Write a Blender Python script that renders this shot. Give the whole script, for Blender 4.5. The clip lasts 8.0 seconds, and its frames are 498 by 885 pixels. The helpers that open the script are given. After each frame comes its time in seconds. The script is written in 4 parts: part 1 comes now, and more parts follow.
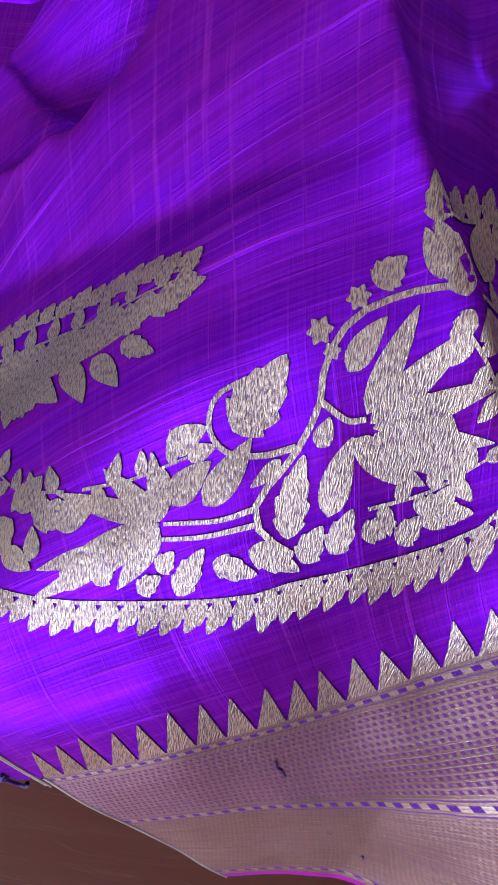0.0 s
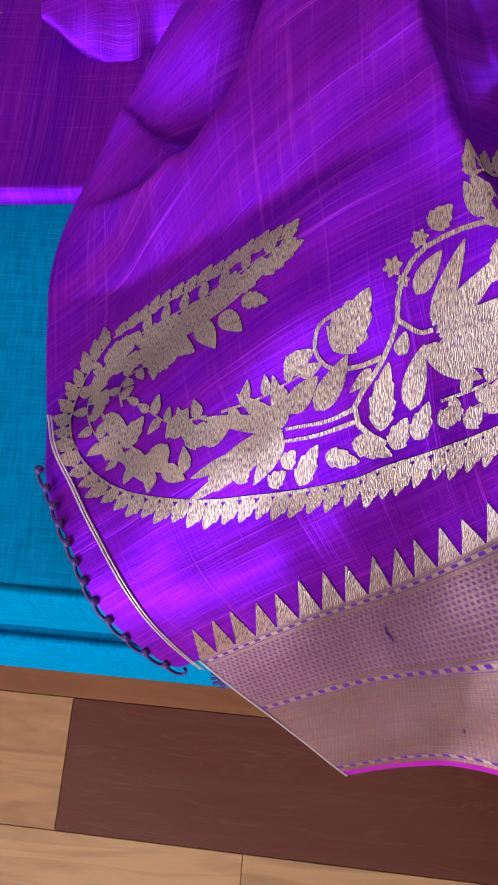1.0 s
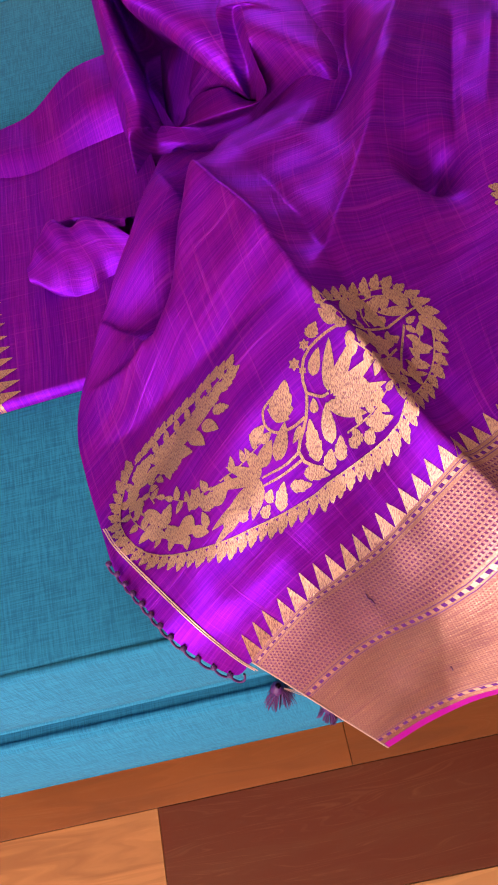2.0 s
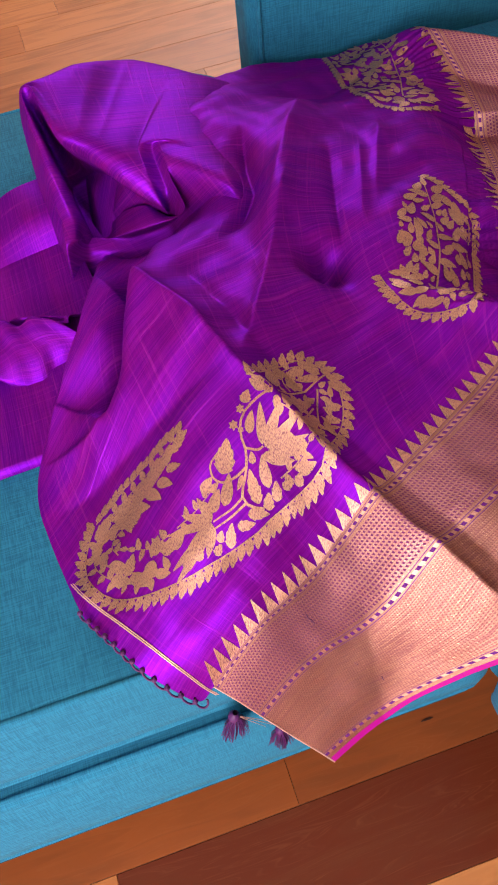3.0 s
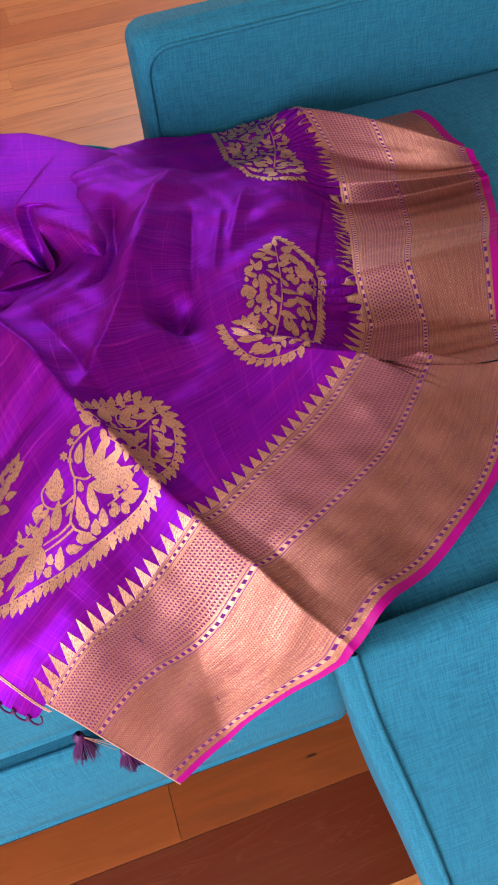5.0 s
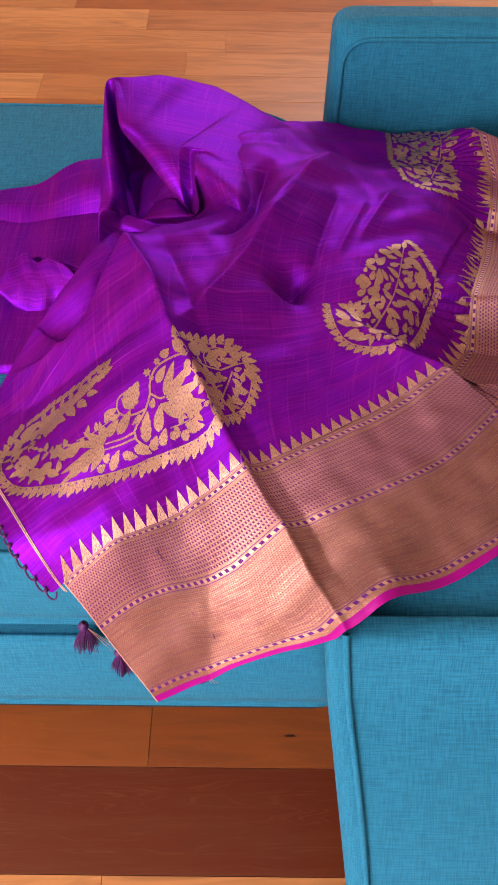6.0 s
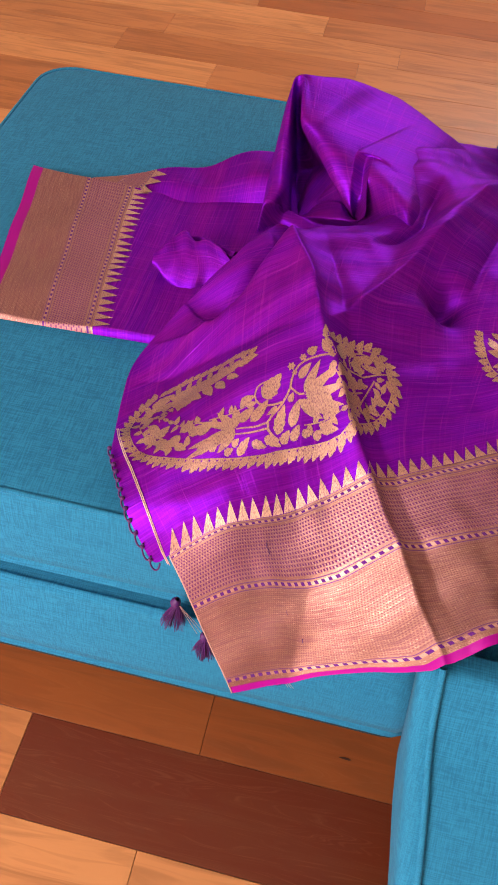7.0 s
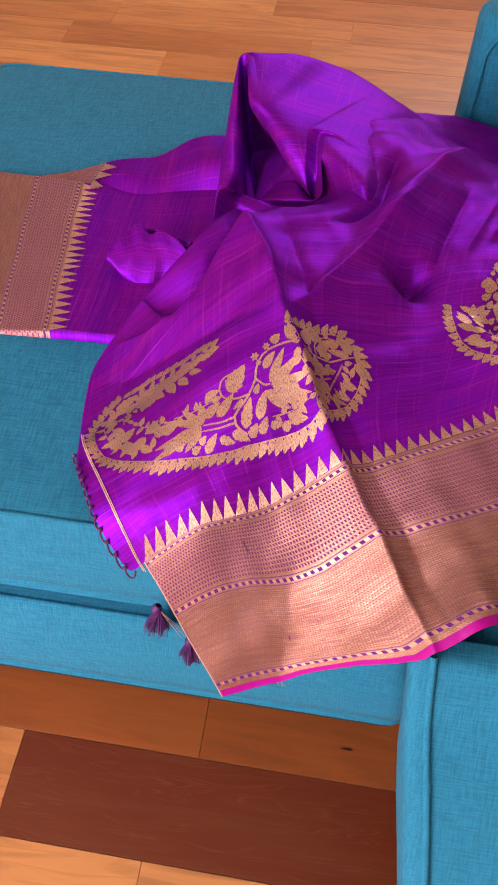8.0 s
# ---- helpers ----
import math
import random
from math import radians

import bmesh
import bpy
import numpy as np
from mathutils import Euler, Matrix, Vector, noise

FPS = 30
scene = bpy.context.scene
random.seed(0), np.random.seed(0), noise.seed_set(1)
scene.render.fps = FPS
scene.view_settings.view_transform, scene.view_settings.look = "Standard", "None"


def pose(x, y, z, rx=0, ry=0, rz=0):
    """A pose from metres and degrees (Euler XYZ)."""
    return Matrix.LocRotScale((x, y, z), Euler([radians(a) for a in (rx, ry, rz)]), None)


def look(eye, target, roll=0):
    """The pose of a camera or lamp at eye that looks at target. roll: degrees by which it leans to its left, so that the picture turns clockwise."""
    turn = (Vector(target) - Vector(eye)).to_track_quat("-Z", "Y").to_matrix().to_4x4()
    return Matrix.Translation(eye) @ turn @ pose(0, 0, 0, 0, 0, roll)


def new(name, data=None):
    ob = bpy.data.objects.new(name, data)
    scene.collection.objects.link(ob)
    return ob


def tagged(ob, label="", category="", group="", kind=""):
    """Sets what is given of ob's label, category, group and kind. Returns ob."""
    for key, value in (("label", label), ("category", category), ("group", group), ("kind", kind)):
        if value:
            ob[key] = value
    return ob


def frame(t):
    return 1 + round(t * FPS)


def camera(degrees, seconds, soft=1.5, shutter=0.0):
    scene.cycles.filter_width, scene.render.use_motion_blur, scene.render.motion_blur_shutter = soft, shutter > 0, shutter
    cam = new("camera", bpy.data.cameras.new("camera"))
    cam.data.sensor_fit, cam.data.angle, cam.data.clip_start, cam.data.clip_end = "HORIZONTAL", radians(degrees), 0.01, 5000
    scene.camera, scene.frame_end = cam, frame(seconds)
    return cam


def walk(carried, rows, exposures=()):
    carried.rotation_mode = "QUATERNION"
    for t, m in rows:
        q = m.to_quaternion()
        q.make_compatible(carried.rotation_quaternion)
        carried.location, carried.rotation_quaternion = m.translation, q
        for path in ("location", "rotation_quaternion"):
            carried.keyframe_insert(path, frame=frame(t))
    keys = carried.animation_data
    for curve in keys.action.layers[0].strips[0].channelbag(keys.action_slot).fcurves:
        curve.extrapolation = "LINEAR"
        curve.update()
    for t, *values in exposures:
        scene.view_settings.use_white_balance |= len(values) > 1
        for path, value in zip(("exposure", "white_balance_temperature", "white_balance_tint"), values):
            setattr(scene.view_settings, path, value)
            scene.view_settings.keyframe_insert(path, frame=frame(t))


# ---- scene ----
cam = camera(36.4, 8.0, 1.8)
PATH = [
    (0, (0.027, 0.027, 0.825), (-0.02, 0.507, -1.116), 3.1),
    (0.5, (0.026, -0.004, 0.845), (-0.105, 0.484, -1.09), -4.8),
    (1, (0.019, -0.037, 0.894), (-0.206, 0.486, -1.023), -18.8),
    (1.5, (0.014, -0.082, 0.983), (-0.129, 0.585, -0.897), -19.5),
    (1.7, (0.035, -0.115, 1.017), (-0.156, 0.664, -0.815), -23.8),
    (2.8, (-0.017, -0.212, 1.131), (0.149, 0.784, -0.596), -9.1),
    (3, (-0.017, -0.222, 1.143), (0.182, 0.804, -0.562), -8.6),
    (3.5, (0.002, -0.234, 1.158), (0.26, 0.852, -0.501), -8.9),
    (4, (0.019, -0.252, 1.163), (0.332, 0.855, -0.473), -8.5),
    (4.5, (0.054, -0.281, 1.168), (0.385, 0.841, -0.455), -8.2),
    (4.7, (0.074, -0.293, 1.168), (0.396, 0.833, -0.454), -7.6),
    (5.8, (0.161, -0.383, 1.173), (0.21, 0.806, -0.435), -1.3),
    (6, (0.135, -0.382, 1.18), (0.146, 0.801, -0.432), 1.2),
    (6.5, (0.106, -0.389, 1.174), (-0.008, 0.803, -0.428), 4.0),
    (7, (0.088, -0.392, 1.168), (-0.115, 0.787, -0.435), 4.1),
    (7.5, (0.094, -0.396, 1.168), (-0.138, 0.773, -0.438), 2.8),
    (8, (0.103, -0.367, 1.15), (-0.065, 0.794, -0.47), 0.8),
]
walk(cam, [(t, look(eye, target, roll)) for t, eye, target, roll in PATH],
     exposures=[(0.0, -0.55, 3800, -13), (0.6, -0.5, 3850, -14), (1.1, -0.25, 4400, -10), (1.5, -0.08, 5700, 6), (1.8, 0.0, 6900, 23), (8.0, 0.0, 6900, 23)])

# ---------------------------------------------------------------- light
world = bpy.data.worlds.new("world")
scene.world = world
world.use_nodes = True
wn = world.node_tree
sky = wn.nodes.new("ShaderNodeTexSky")
sky.sky_type, sky.sun_disc = "NISHITA", False
sky.sun_elevation, sky.sun_rotation = radians(35), radians(250)
wn.links.new(sky.outputs[0], wn.nodes["Background"].inputs[0])
wn.nodes["Background"].inputs[1].default_value = 0.1


def window_light(name, eye, target, sx, sy, watts, colour):
    lamp = bpy.data.lights.new(name, "AREA")
    lamp.shape, lamp.size, lamp.size_y, lamp.energy, lamp.color = "RECTANGLE", sx, sy, watts, colour
    ob = new(name, lamp)
    ob.matrix_world = look(eye, target)
    return ob


window_light("glass_door_light_south", (-1.25, -2.3, 1.10), (-0.1, 0.0, 0.55), 2.4, 2.0, 212, (1.0, 0.97, 0.95))
window_light("window_light_north", (0.7, 4.4, 1.85), (0.0, 1.0, 0.2), 2.0, 1.4, 84, (1.0, 0.94, 0.88))


# ---------------------------------------------------------------- materials
def mat(name, colour, rough=0.6, metal=0.0):
    m = bpy.data.materials.new(name)
    m.use_nodes = True
    b = m.node_tree.nodes["Principled BSDF"]
    b.inputs["Base Color"].default_value = (*colour, 1)
    b.inputs["Roughness"].default_value = rough
    b.inputs["Metallic"].default_value = metal
    return m, m.node_tree, b


class Nodes:
    """Short hand for building node trees."""

    def __init__(self, tree):
        self.t = tree

    def add(self, kind, **values):
        n = self.t.nodes.new(kind)
        for k, v in values.items():
            setattr(n, k, v)
        return n

    def link(self, a, b):
        self.t.links.new(a, b)

    def put(self, socket, value):
        if isinstance(value, bpy.types.NodeSocket):
            self.link(value, socket)
        else:
            socket.default_value = value

    def math(self, op, a, b=0.0, c=0.0):
        n = self.add("ShaderNodeMath", operation=op)
        for s, v in zip(n.inputs, (a, b, c)):
            self.put(s, v)
        return n.outputs[0]

    def mix(self, f, a, b):
        n = self.add("ShaderNodeMix", data_type="RGBA")
        self.put(n.inputs[0], f)
        self.put(n.inputs[6], a if isinstance(a, bpy.types.NodeSocket) else (*a, 1))
        self.put(n.inputs[7], b if isinstance(b, bpy.types.NodeSocket) else (*b, 1))
        return n.outputs[2]

    def noise(self, vec, scale, detail=3.0, rough=0.5):
        n = self.add("ShaderNodeTexNoise")
        self.link(vec, n.inputs["Vector"])
        n.inputs["Scale"].default_value, n.inputs["Detail"].default_value, n.inputs["Roughness"].default_value = scale, detail, rough
        return n.outputs[0]

    def scaled(self, vec, s):
        n = self.add("ShaderNodeVectorMath", operation="MULTIPLY")
        self.link(vec, n.inputs[0])
        n.inputs[1].default_value = s
        return n.outputs[0]

    def ramp(self, v, lo, hi):
        n = self.add("ShaderNodeMapRange", interpolation_type="SMOOTHSTEP")
        self.put(n.inputs[0], v)
        n.inputs[1].default_value, n.inputs[2].default_value = lo, hi
        return n.outputs[0]

    def bump(self, height, strength, dist, bsdf):
        n = self.add("ShaderNodeBump")
        n.inputs["Strength"].default_value, n.inputs["Distance"].default_value = strength, dist
        self.link(height, n.inputs["Height"])
        self.link(n.outputs[0], bsdf.inputs["Normal"])


def uv_of(n):
    return n.add("ShaderNodeUVMap", uv_map="UVMap").outputs[0]


def object_of(n):
    return n.add("ShaderNodeTexCoord").outputs["Object"]


def upholstery():
    m, t, b = mat("teal_upholstery", (0.02, 0.2, 0.27), 0.85)
    n = Nodes(t)
    p = object_of(n)
    big = n.noise(p, 3.0, 3)
    slub_a = n.noise(n.scaled(p, (900, 60, 60)), 1.0, 2)
    slub_b = n.noise(n.scaled(p, (40, 900, 900)), 1.0, 2)
    slub = n.math("ADD", slub_a, slub_b)
    col = n.mix(n.ramp(slub, 0.7, 1.3), (0.004, 0.124, 0.232), (0.010, 0.222, 0.385))
    col = n.mix(n.math("MULTIPLY", n.ramp(big, 0.35, 0.7), 0.35), col, (0.008, 0.160, 0.27))
    n.link(col, b.inputs["Base Color"])
    b.inputs["Specular IOR Level"].default_value = 0.2
    b.inputs["Sheen Weight"].default_value = 0.03
    b.inputs["Sheen Roughness"].default_value = 0.5
    n.bump(slub, 0.35, 0.0006, b)
    return m


def silk():
    """Shot silk: a matt magenta warp under a glossy violet weft."""
    m, t, b = mat("purple_silk", (0.14, 0.006, 0.3), 0.5)
    n = Nodes(t)
    uv = uv_of(n)
    weft = n.noise(n.scaled(uv, (16, 640, 1)), 1.0, 3, 0.65)
    warp = n.noise(n.scaled(uv, (700, 18, 1)), 1.0, 3, 0.65)
    slub = n.noise(n.scaled(uv, (5, 260, 1)), 1.0, 3, 0.7)
    cross = n.noise(n.scaled(uv, (300, 6, 1)), 1.0, 3, 0.7)
    band = n.noise(n.scaled(uv, (2, 30, 1)), 1.0, 3, 0.55)
    patch = n.noise(uv, 9.0, 3)
    col = n.mix(n.ramp(band, 0.38, 0.62), (0.115, 0.002, 0.165), (0.185, 0.004, 0.150))
    col = n.mix(n.math("MULTIPLY", n.ramp(weft, 0.50, 0.78), 0.30), col, (0.27, 0.012, 0.30))
    col = n.mix(n.math("MULTIPLY", n.ramp(warp, 0.48, 0.75), 0.40), col, (0.075, 0.001, 0.09))
    col = n.mix(n.math("MULTIPLY", n.ramp(patch, 0.4, 0.7), 0.30), col, (0.10, 0.002, 0.13))
    # thicker slub threads, both ways
    lines = n.math("MAXIMUM", n.math("MULTIPLY", n.ramp(slub, 0.54, 0.70), 0.8), n.math("MULTIPLY", n.ramp(cross, 0.54, 0.70), 0.7))
    col = n.mix(n.math("MULTIPLY", lines, 0.42), col, (0.50, 0.035, 0.38))
    dark = n.math("MAXIMUM", n.ramp(slub, 0.44, 0.34), n.ramp(cross, 0.44, 0.34))
    col = n.mix(n.math("MULTIPLY", dark, 0.35), col, (0.075, 0.001, 0.10))
    n.link(col, b.inputs["Base Color"])
    b.inputs["Roughness"].default_value = 0.6
    b.inputs["Specular IOR Level"].default_value = 0.03
    n.bump(n.math("ADD", n.math("ADD", weft, lines), n.math("MULTIPLY", warp, 0.9)), 0.38, 0.0006, b)
    gloss = n.add("ShaderNodeBsdfAnisotropic")
    n.link(n.mix(n.math("MULTIPLY", n.ramp(weft, 0.35, 0.7), 0.8), (0.16, 0.004, 0.60), (0.36, 0.014, 0.95)), gloss.inputs["Color"])
    n.link(n.math("MULTIPLY_ADD", warp, 0.20, 0.36), gloss.inputs["Roughness"])
    n.link(b.inputs["Normal"].links[0].from_socket, gloss.inputs["Normal"])
    both = n.add("ShaderNodeMixShader")
    both.inputs[0].default_value = 0.36
    n.link(b.outputs[0], both.inputs[1])
    n.link(gloss.outputs[0], both.inputs[2])
    n.link(both.outputs[0], t.nodes["Material Output"].inputs["Surface"])
    return m


def zari(name, tone, rough=0.36, thread=900.0):
    """Gold thread brocade: metal threads with purple ground between."""
    m, t, b = mat(name, tone, rough, 0.75)
    n = Nodes(t)
    uv = uv_of(n)
    th = n.noise(n.scaled(uv, (thread, thread * 0.22, 1)), 1.0, 2)
    blot = n.noise(uv, 40.0, 3)
    col = n.mix(n.ramp(th, 0.36, 0.56), (0.24, 0.10, 0.14), tone)
    col = n.mix(n.math("MULTIPLY", n.ramp(blot, 0.45, 0.75), 0.4), col, (tone[0] * 1.25, tone[1] * 1.2, tone[2] * 1.1))
    n.link(col, b.inputs["Base Color"])
    n.bump(th, 0.9, 0.0007, b)
    return m


def border_zari():
    """The broad border: a chequered pink-gold field, dotted lines, a plain gold field.  UV: metres along, 0 at the temple row to 1 at the hem."""
    m, t, b = mat("zari_border", (0.6, 0.35, 0.2), 0.36, 0.7)
    n = Nodes(t)
    uv = uv_of(n)
    sep = n.add("ShaderNodeSeparateXYZ")
    n.link(uv, sep.inputs[0])
    u, v = sep.outputs[0], sep.outputs[1]
    pi2 = 2 * math.pi

    def wave(x, f):
        return n.math("SINE", n.math("MULTIPLY", x, f * pi2))

    def band(lo, hi, soft=0.004):
        return n.math("MULTIPLY", n.ramp(v, lo - soft, lo + soft), n.math("SUBTRACT", 1.0, n.ramp(v, hi - soft, hi + soft)))

    gold, pink, purple = (0.43, 0.232, 0.172), (0.47, 0.248, 0.215), (0.095, 0.004, 0.19)
    th = n.noise(n.scaled(uv, (1500, 190, 1)), 1.0, 2, 0.6)
    weft = n.noise(n.scaled(uv, (50, 130, 1)), 1.0, 3, 0.65)
    slub = n.noise(n.scaled(uv, (10, 60, 1)), 1.0, 3)
    col = n.mix(band(0.09, 0.40), gold, pink)
    col = n.mix(n.math("MULTIPLY", n.ramp(slub, 0.45, 0.75), 0.35), col, (0.36, 0.17, 0.14))
    # long darker picks across the cloth and single bright threads
    streak = n.noise(n.scaled(uv, (6, 70, 1)), 1.0, 3, 0.7)
    col = n.mix(n.math("MULTIPLY", n.ramp(streak, 0.50, 0.64), 0.55), col, (0.34, 0.14, 0.13))
    col = n.mix(n.math("MULTIPLY", n.ramp(weft, 0.50, 0.64), 0.30), col, (0.34, 0.14, 0.12))
    glint = n.noise(n.scaled(uv, (420, 90, 1)), 1.0, 2, 0.7)
    col = n.mix(n.math("MULTIPLY", n.ramp(glint, 0.56, 0.70), 0.6), col, (0.78, 0.53, 0.38))
    # woven chequer of the inner field
    rows_v = n.math("FLOOR", n.math("MULTIPLY", v, 44.0))
    chk = n.math("MULTIPLY", n.ramp(wave(n.math("ADD", u, n.math("MULTIPLY", rows_v, 0.00165)), 300), -0.35, 0.25), n.ramp(wave(v, 44), -0.75, 0.0))
    col = n.mix(n.math("MULTIPLY", n.math("MULTIPLY", chk, band(0.085, 0.405)), 0.95), col, (0.12, 0.010, 0.12))
    rib = n.ramp(wave(u, 150), -0.2, 0.9)
    col = n.mix(n.math("MULTIPLY", n.math("MULTIPLY", rib, band(0.085, 0.405)), 0.25), col, (0.24, 0.05, 0.16))
    rows_f = n.math("FLOOR", n.math("MULTIPLY", v, 92.0))
    fine = n.math("MULTIPLY", n.ramp(wave(n.math("ADD", u, n.math("MULTIPLY", rows_f, 0.0011)), 430), -0.4, 0.4), n.ramp(wave(v, 92), -0.7, 0.2))
    col = n.mix(n.math("MULTIPLY", n.math("MULTIPLY", fine, band(0.47, 0.90)), 0.75), col, (0.20, 0.065, 0.075))
    speck = n.ramp(n.noise(n.scaled(uv, (330, 80, 1)), 1.0, 2, 0.6), 0.44, 0.60)
    pick = n.ramp(n.noise(n.scaled(uv, (26, 95, 1)), 1.0, 3, 0.7), 0.46, 0.62)
    col = n.mix(n.math("MULTIPLY", speck, n.math("MULTIPLY_ADD", band(0.47, 0.91), 0.12, 0.08)), col, (0.24, 0.08, 0.10))
    col = n.mix(n.math("MULTIPLY", pick, n.math("MULTIPLY_ADD", band(0.47, 0.91), 0.42, 0.14)), col, (0.20, 0.07, 0.09))
    # purple lines with square gold dots
    dots = n.ramp(wave(u, 126), -0.15, 0.15)
    for lo, hi in ((0.034, 0.054), (0.430, 0.449), (0.920, 0.937)):
        col = n.mix(band(lo, hi, 0.002), col, n.mix(dots, (0.60, 0.36, 0.27), purple))
    for lo, hi in ((0.020, 0.025), (0.063, 0.068), (0.416, 0.421), (0.458, 0.463), (0.910, 0.914)):
        col = n.mix(n.math("MULTIPLY", band(lo, hi, 0.002), 0.85), col, purple)
    col = n.mix(n.math("MULTIPLY", n.ramp(th, 0.52, 0.66), 0.40), col, (0.28, 0.10, 0.12))
    n.link(col, b.inputs["Base Color"])
    b.inputs["Specular IOR Level"].default_value = 0.15
    sepc = n.add("ShaderNodeSeparateColor")
    n.link(col, sepc.inputs[0])
    n.link(n.ramp(sepc.outputs[1], 0.02, 0.2), b.inputs["Metallic"])
    n.link(n.math("MULTIPLY_ADD", slub, 0.28, 0.38), b.inputs["Roughness"])
    n.bump(n.math("SUBTRACT", n.math("SUBTRACT", n.math("MULTIPLY", th, 0.5), n.math("MULTIPLY", fine, 0.4)), n.math("MULTIPLY", n.math("MULTIPLY", chk, band(0.085, 0.405)), 0.8)), 0.45, 0.0007, b)
    return m


def plank_wood():
    m, t, b = mat("plank_wood", (0.3, 0.12, 0.05), 0.32)
    n = Nodes(t)
    info = n.add("ShaderNodeObjectInfo")
    p = n.add("ShaderNodeTexCoord").outputs["Object"]
    shift = n.add("ShaderNodeVectorMath", operation="MULTIPLY_ADD")
    n.link(p, shift.inputs[0])
    shift.inputs[1].default_value = (1.2, 14, 1)
    n.link(n.math("MULTIPLY", info.outputs["Random"], 37.0), shift.inputs[2])
    q = shift.outputs[0]
    # the grain wanders in slow waves, with rings here and there
    sway = n.add("ShaderNodeTexNoise")
    n.link(q, sway.inputs["Vector"])
    sway.inputs["Scale"].default_value, sway.inputs["Detail"].default_value = 1.6, 2.0
    bent = n.add("ShaderNodeVectorMath", operation="MULTIPLY_ADD")
    n.link(sway.outputs["Color"], bent.inputs[0])
    bent.inputs[1].default_value = (0.5, 1.6, 0.0)
    n.link(q, bent.inputs[2])
    grain = n.noise(bent.outputs[0], 3.0, 5, 0.6)
    rings = n.math("SINE", n.math("MULTIPLY", n.noise(bent.outputs[0], 1.3, 2, 0.5), 46.0))
    fine = n.noise(n.scaled(bent.outputs[0], (2, 9, 1)), 6.0, 3, 0.6)
    tone = n.add("ShaderNodeValToRGB")
    e = tone.color_ramp.elements
    e[0].position, e[0].color = 0.0, (0.132, 0.025, 0.010, 1)
    e[1].position, e[1].color = 1.0, (0.64, 0.275, 0.098, 1)
    mid = e.new(0.35)
    mid.color = (0.37, 0.108, 0.028, 1)
    n.link(info.outputs["Color"], tone.inputs[0])
    col = n.mix(n.math("MULTIPLY", n.ramp(grain, 0.42, 0.68), 0.38), tone.outputs[0], (0.15, 0.045, 0.018))
    col = n.mix(n.math("MULTIPLY", n.ramp(rings, 0.3, 1.0), 0.14), col, (0.14, 0.04, 0.016))
    col = n.mix(n.math("MULTIPLY", n.ramp(fine, 0.5, 0.75), 0.08), col, (0.5, 0.24, 0.10))
    n.link(col, b.inputs["Base Color"])
    b.inputs["Specular IOR Level"].default_value = 0.16
    b.inputs["Coat Weight"].default_value = 0.06
    b.inputs["Coat Roughness"].default_value = 0.22
    n.bump(fine, 0.06, 0.0005, b)
    return m


def plain(name, colour, rough=0.6, metal=0.0, scale=60.0, amount=0.25):
    m, t, b = mat(name, colour, rough, metal)
    n = Nodes(t)
    f = n.noise(object_of(n), scale, 4)
    n.link(n.mix(n.math("MULTIPLY", f, amount), colour, tuple(c * 0.6 for c in colour)), b.inputs["Base Color"])
    n.bump(f, 0.1, 0.001, b)
    return m


TEAL = upholstery()
SILK = silk()
GOLD = zari("zari_motif", (0.60, 0.355, 0.235), 0.34, 2100.0)
TEMPLE = zari("zari_temple", (0.60, 0.355, 0.245), 0.34, 1900.0)
BORDER = border_zari()
PINK = plain("pink_selvedge", (0.36, 0.003, 0.23), 0.5, 0.0, 300, 0.3)
PINK.node_tree.nodes["Principled BSDF"].inputs["Specular IOR Level"].default_value = 0.12
THREAD = plain("purple_thread", (0.075, 0.003, 0.105), 0.6, 0.0, 900, 0.5)
EDGING = plain("gold_edging", (0.80, 0.50, 0.44), 0.4, 0.4, 500, 0.35)
WOOD = plank_wood()
GAP = plain("floor_gap", (0.035, 0.014, 0.008), 0.8)
CEILING = plain("ceiling_paint", (0.80, 0.79, 0.77), 0.9, 0, 8, 0.08)
WALL = plain("wall_paint", (0.60, 0.56, 0.51), 0.8, 0, 8, 0.1)
KNOT = plain("wood_knot", (0.045, 0.012, 0.006), 0.45, 0, 300)
LEG = plain("dark_wood_leg", (0.07, 0.03, 0.015), 0.4, 0, 30)
UNDER = plain("dark_under_strip", (0.012, 0.014, 0.016), 0.9, 0, 200)


# ---------------------------------------------------------------- mesh helpers
def mesh_of(name, verts, faces, material, uvs=None, smooth=True):
    me = bpy.data.meshes.new(name)
    me.from_pydata([tuple(map(float, p)) for p in verts], [], [tuple(map(int, f)) for f in faces])
    me.materials.append(material)
    if uvs is not None:
        layer = me.uv_layers.new(name="UVMap")
        index = np.empty(len(me.loops), dtype=np.int32)
        me.loops.foreach_get("vertex_index", index)
        layer.data.foreach_set("uv", np.asarray(uvs, dtype=np.float32)[index].ravel())
    if smooth:
        me.polygons.foreach_set("use_smooth", [True] * len(me.polygons))
    me.update()
    return me


def part(name, me, parent, label=""):
    ob = new(name, me)
    ob.parent = parent
    return tagged(ob, label) if label else ob


def thing(name, place, label, category, group="", kind=""):
    ob = new(name)
    ob.location = place
    ob.empty_display_size = 0.05
    return tagged(ob, label, category, group, kind)


def grid_faces(nu, nv, wrap=False):
    f = []
    for i in range(nu - (0 if wrap else 1)):
        a, c = i * nv, ((i + 1) % nu) * nv
        for j in range(nv - 1):
            f.append((a + j, c + j, c + j + 1, a + j + 1))
    return f


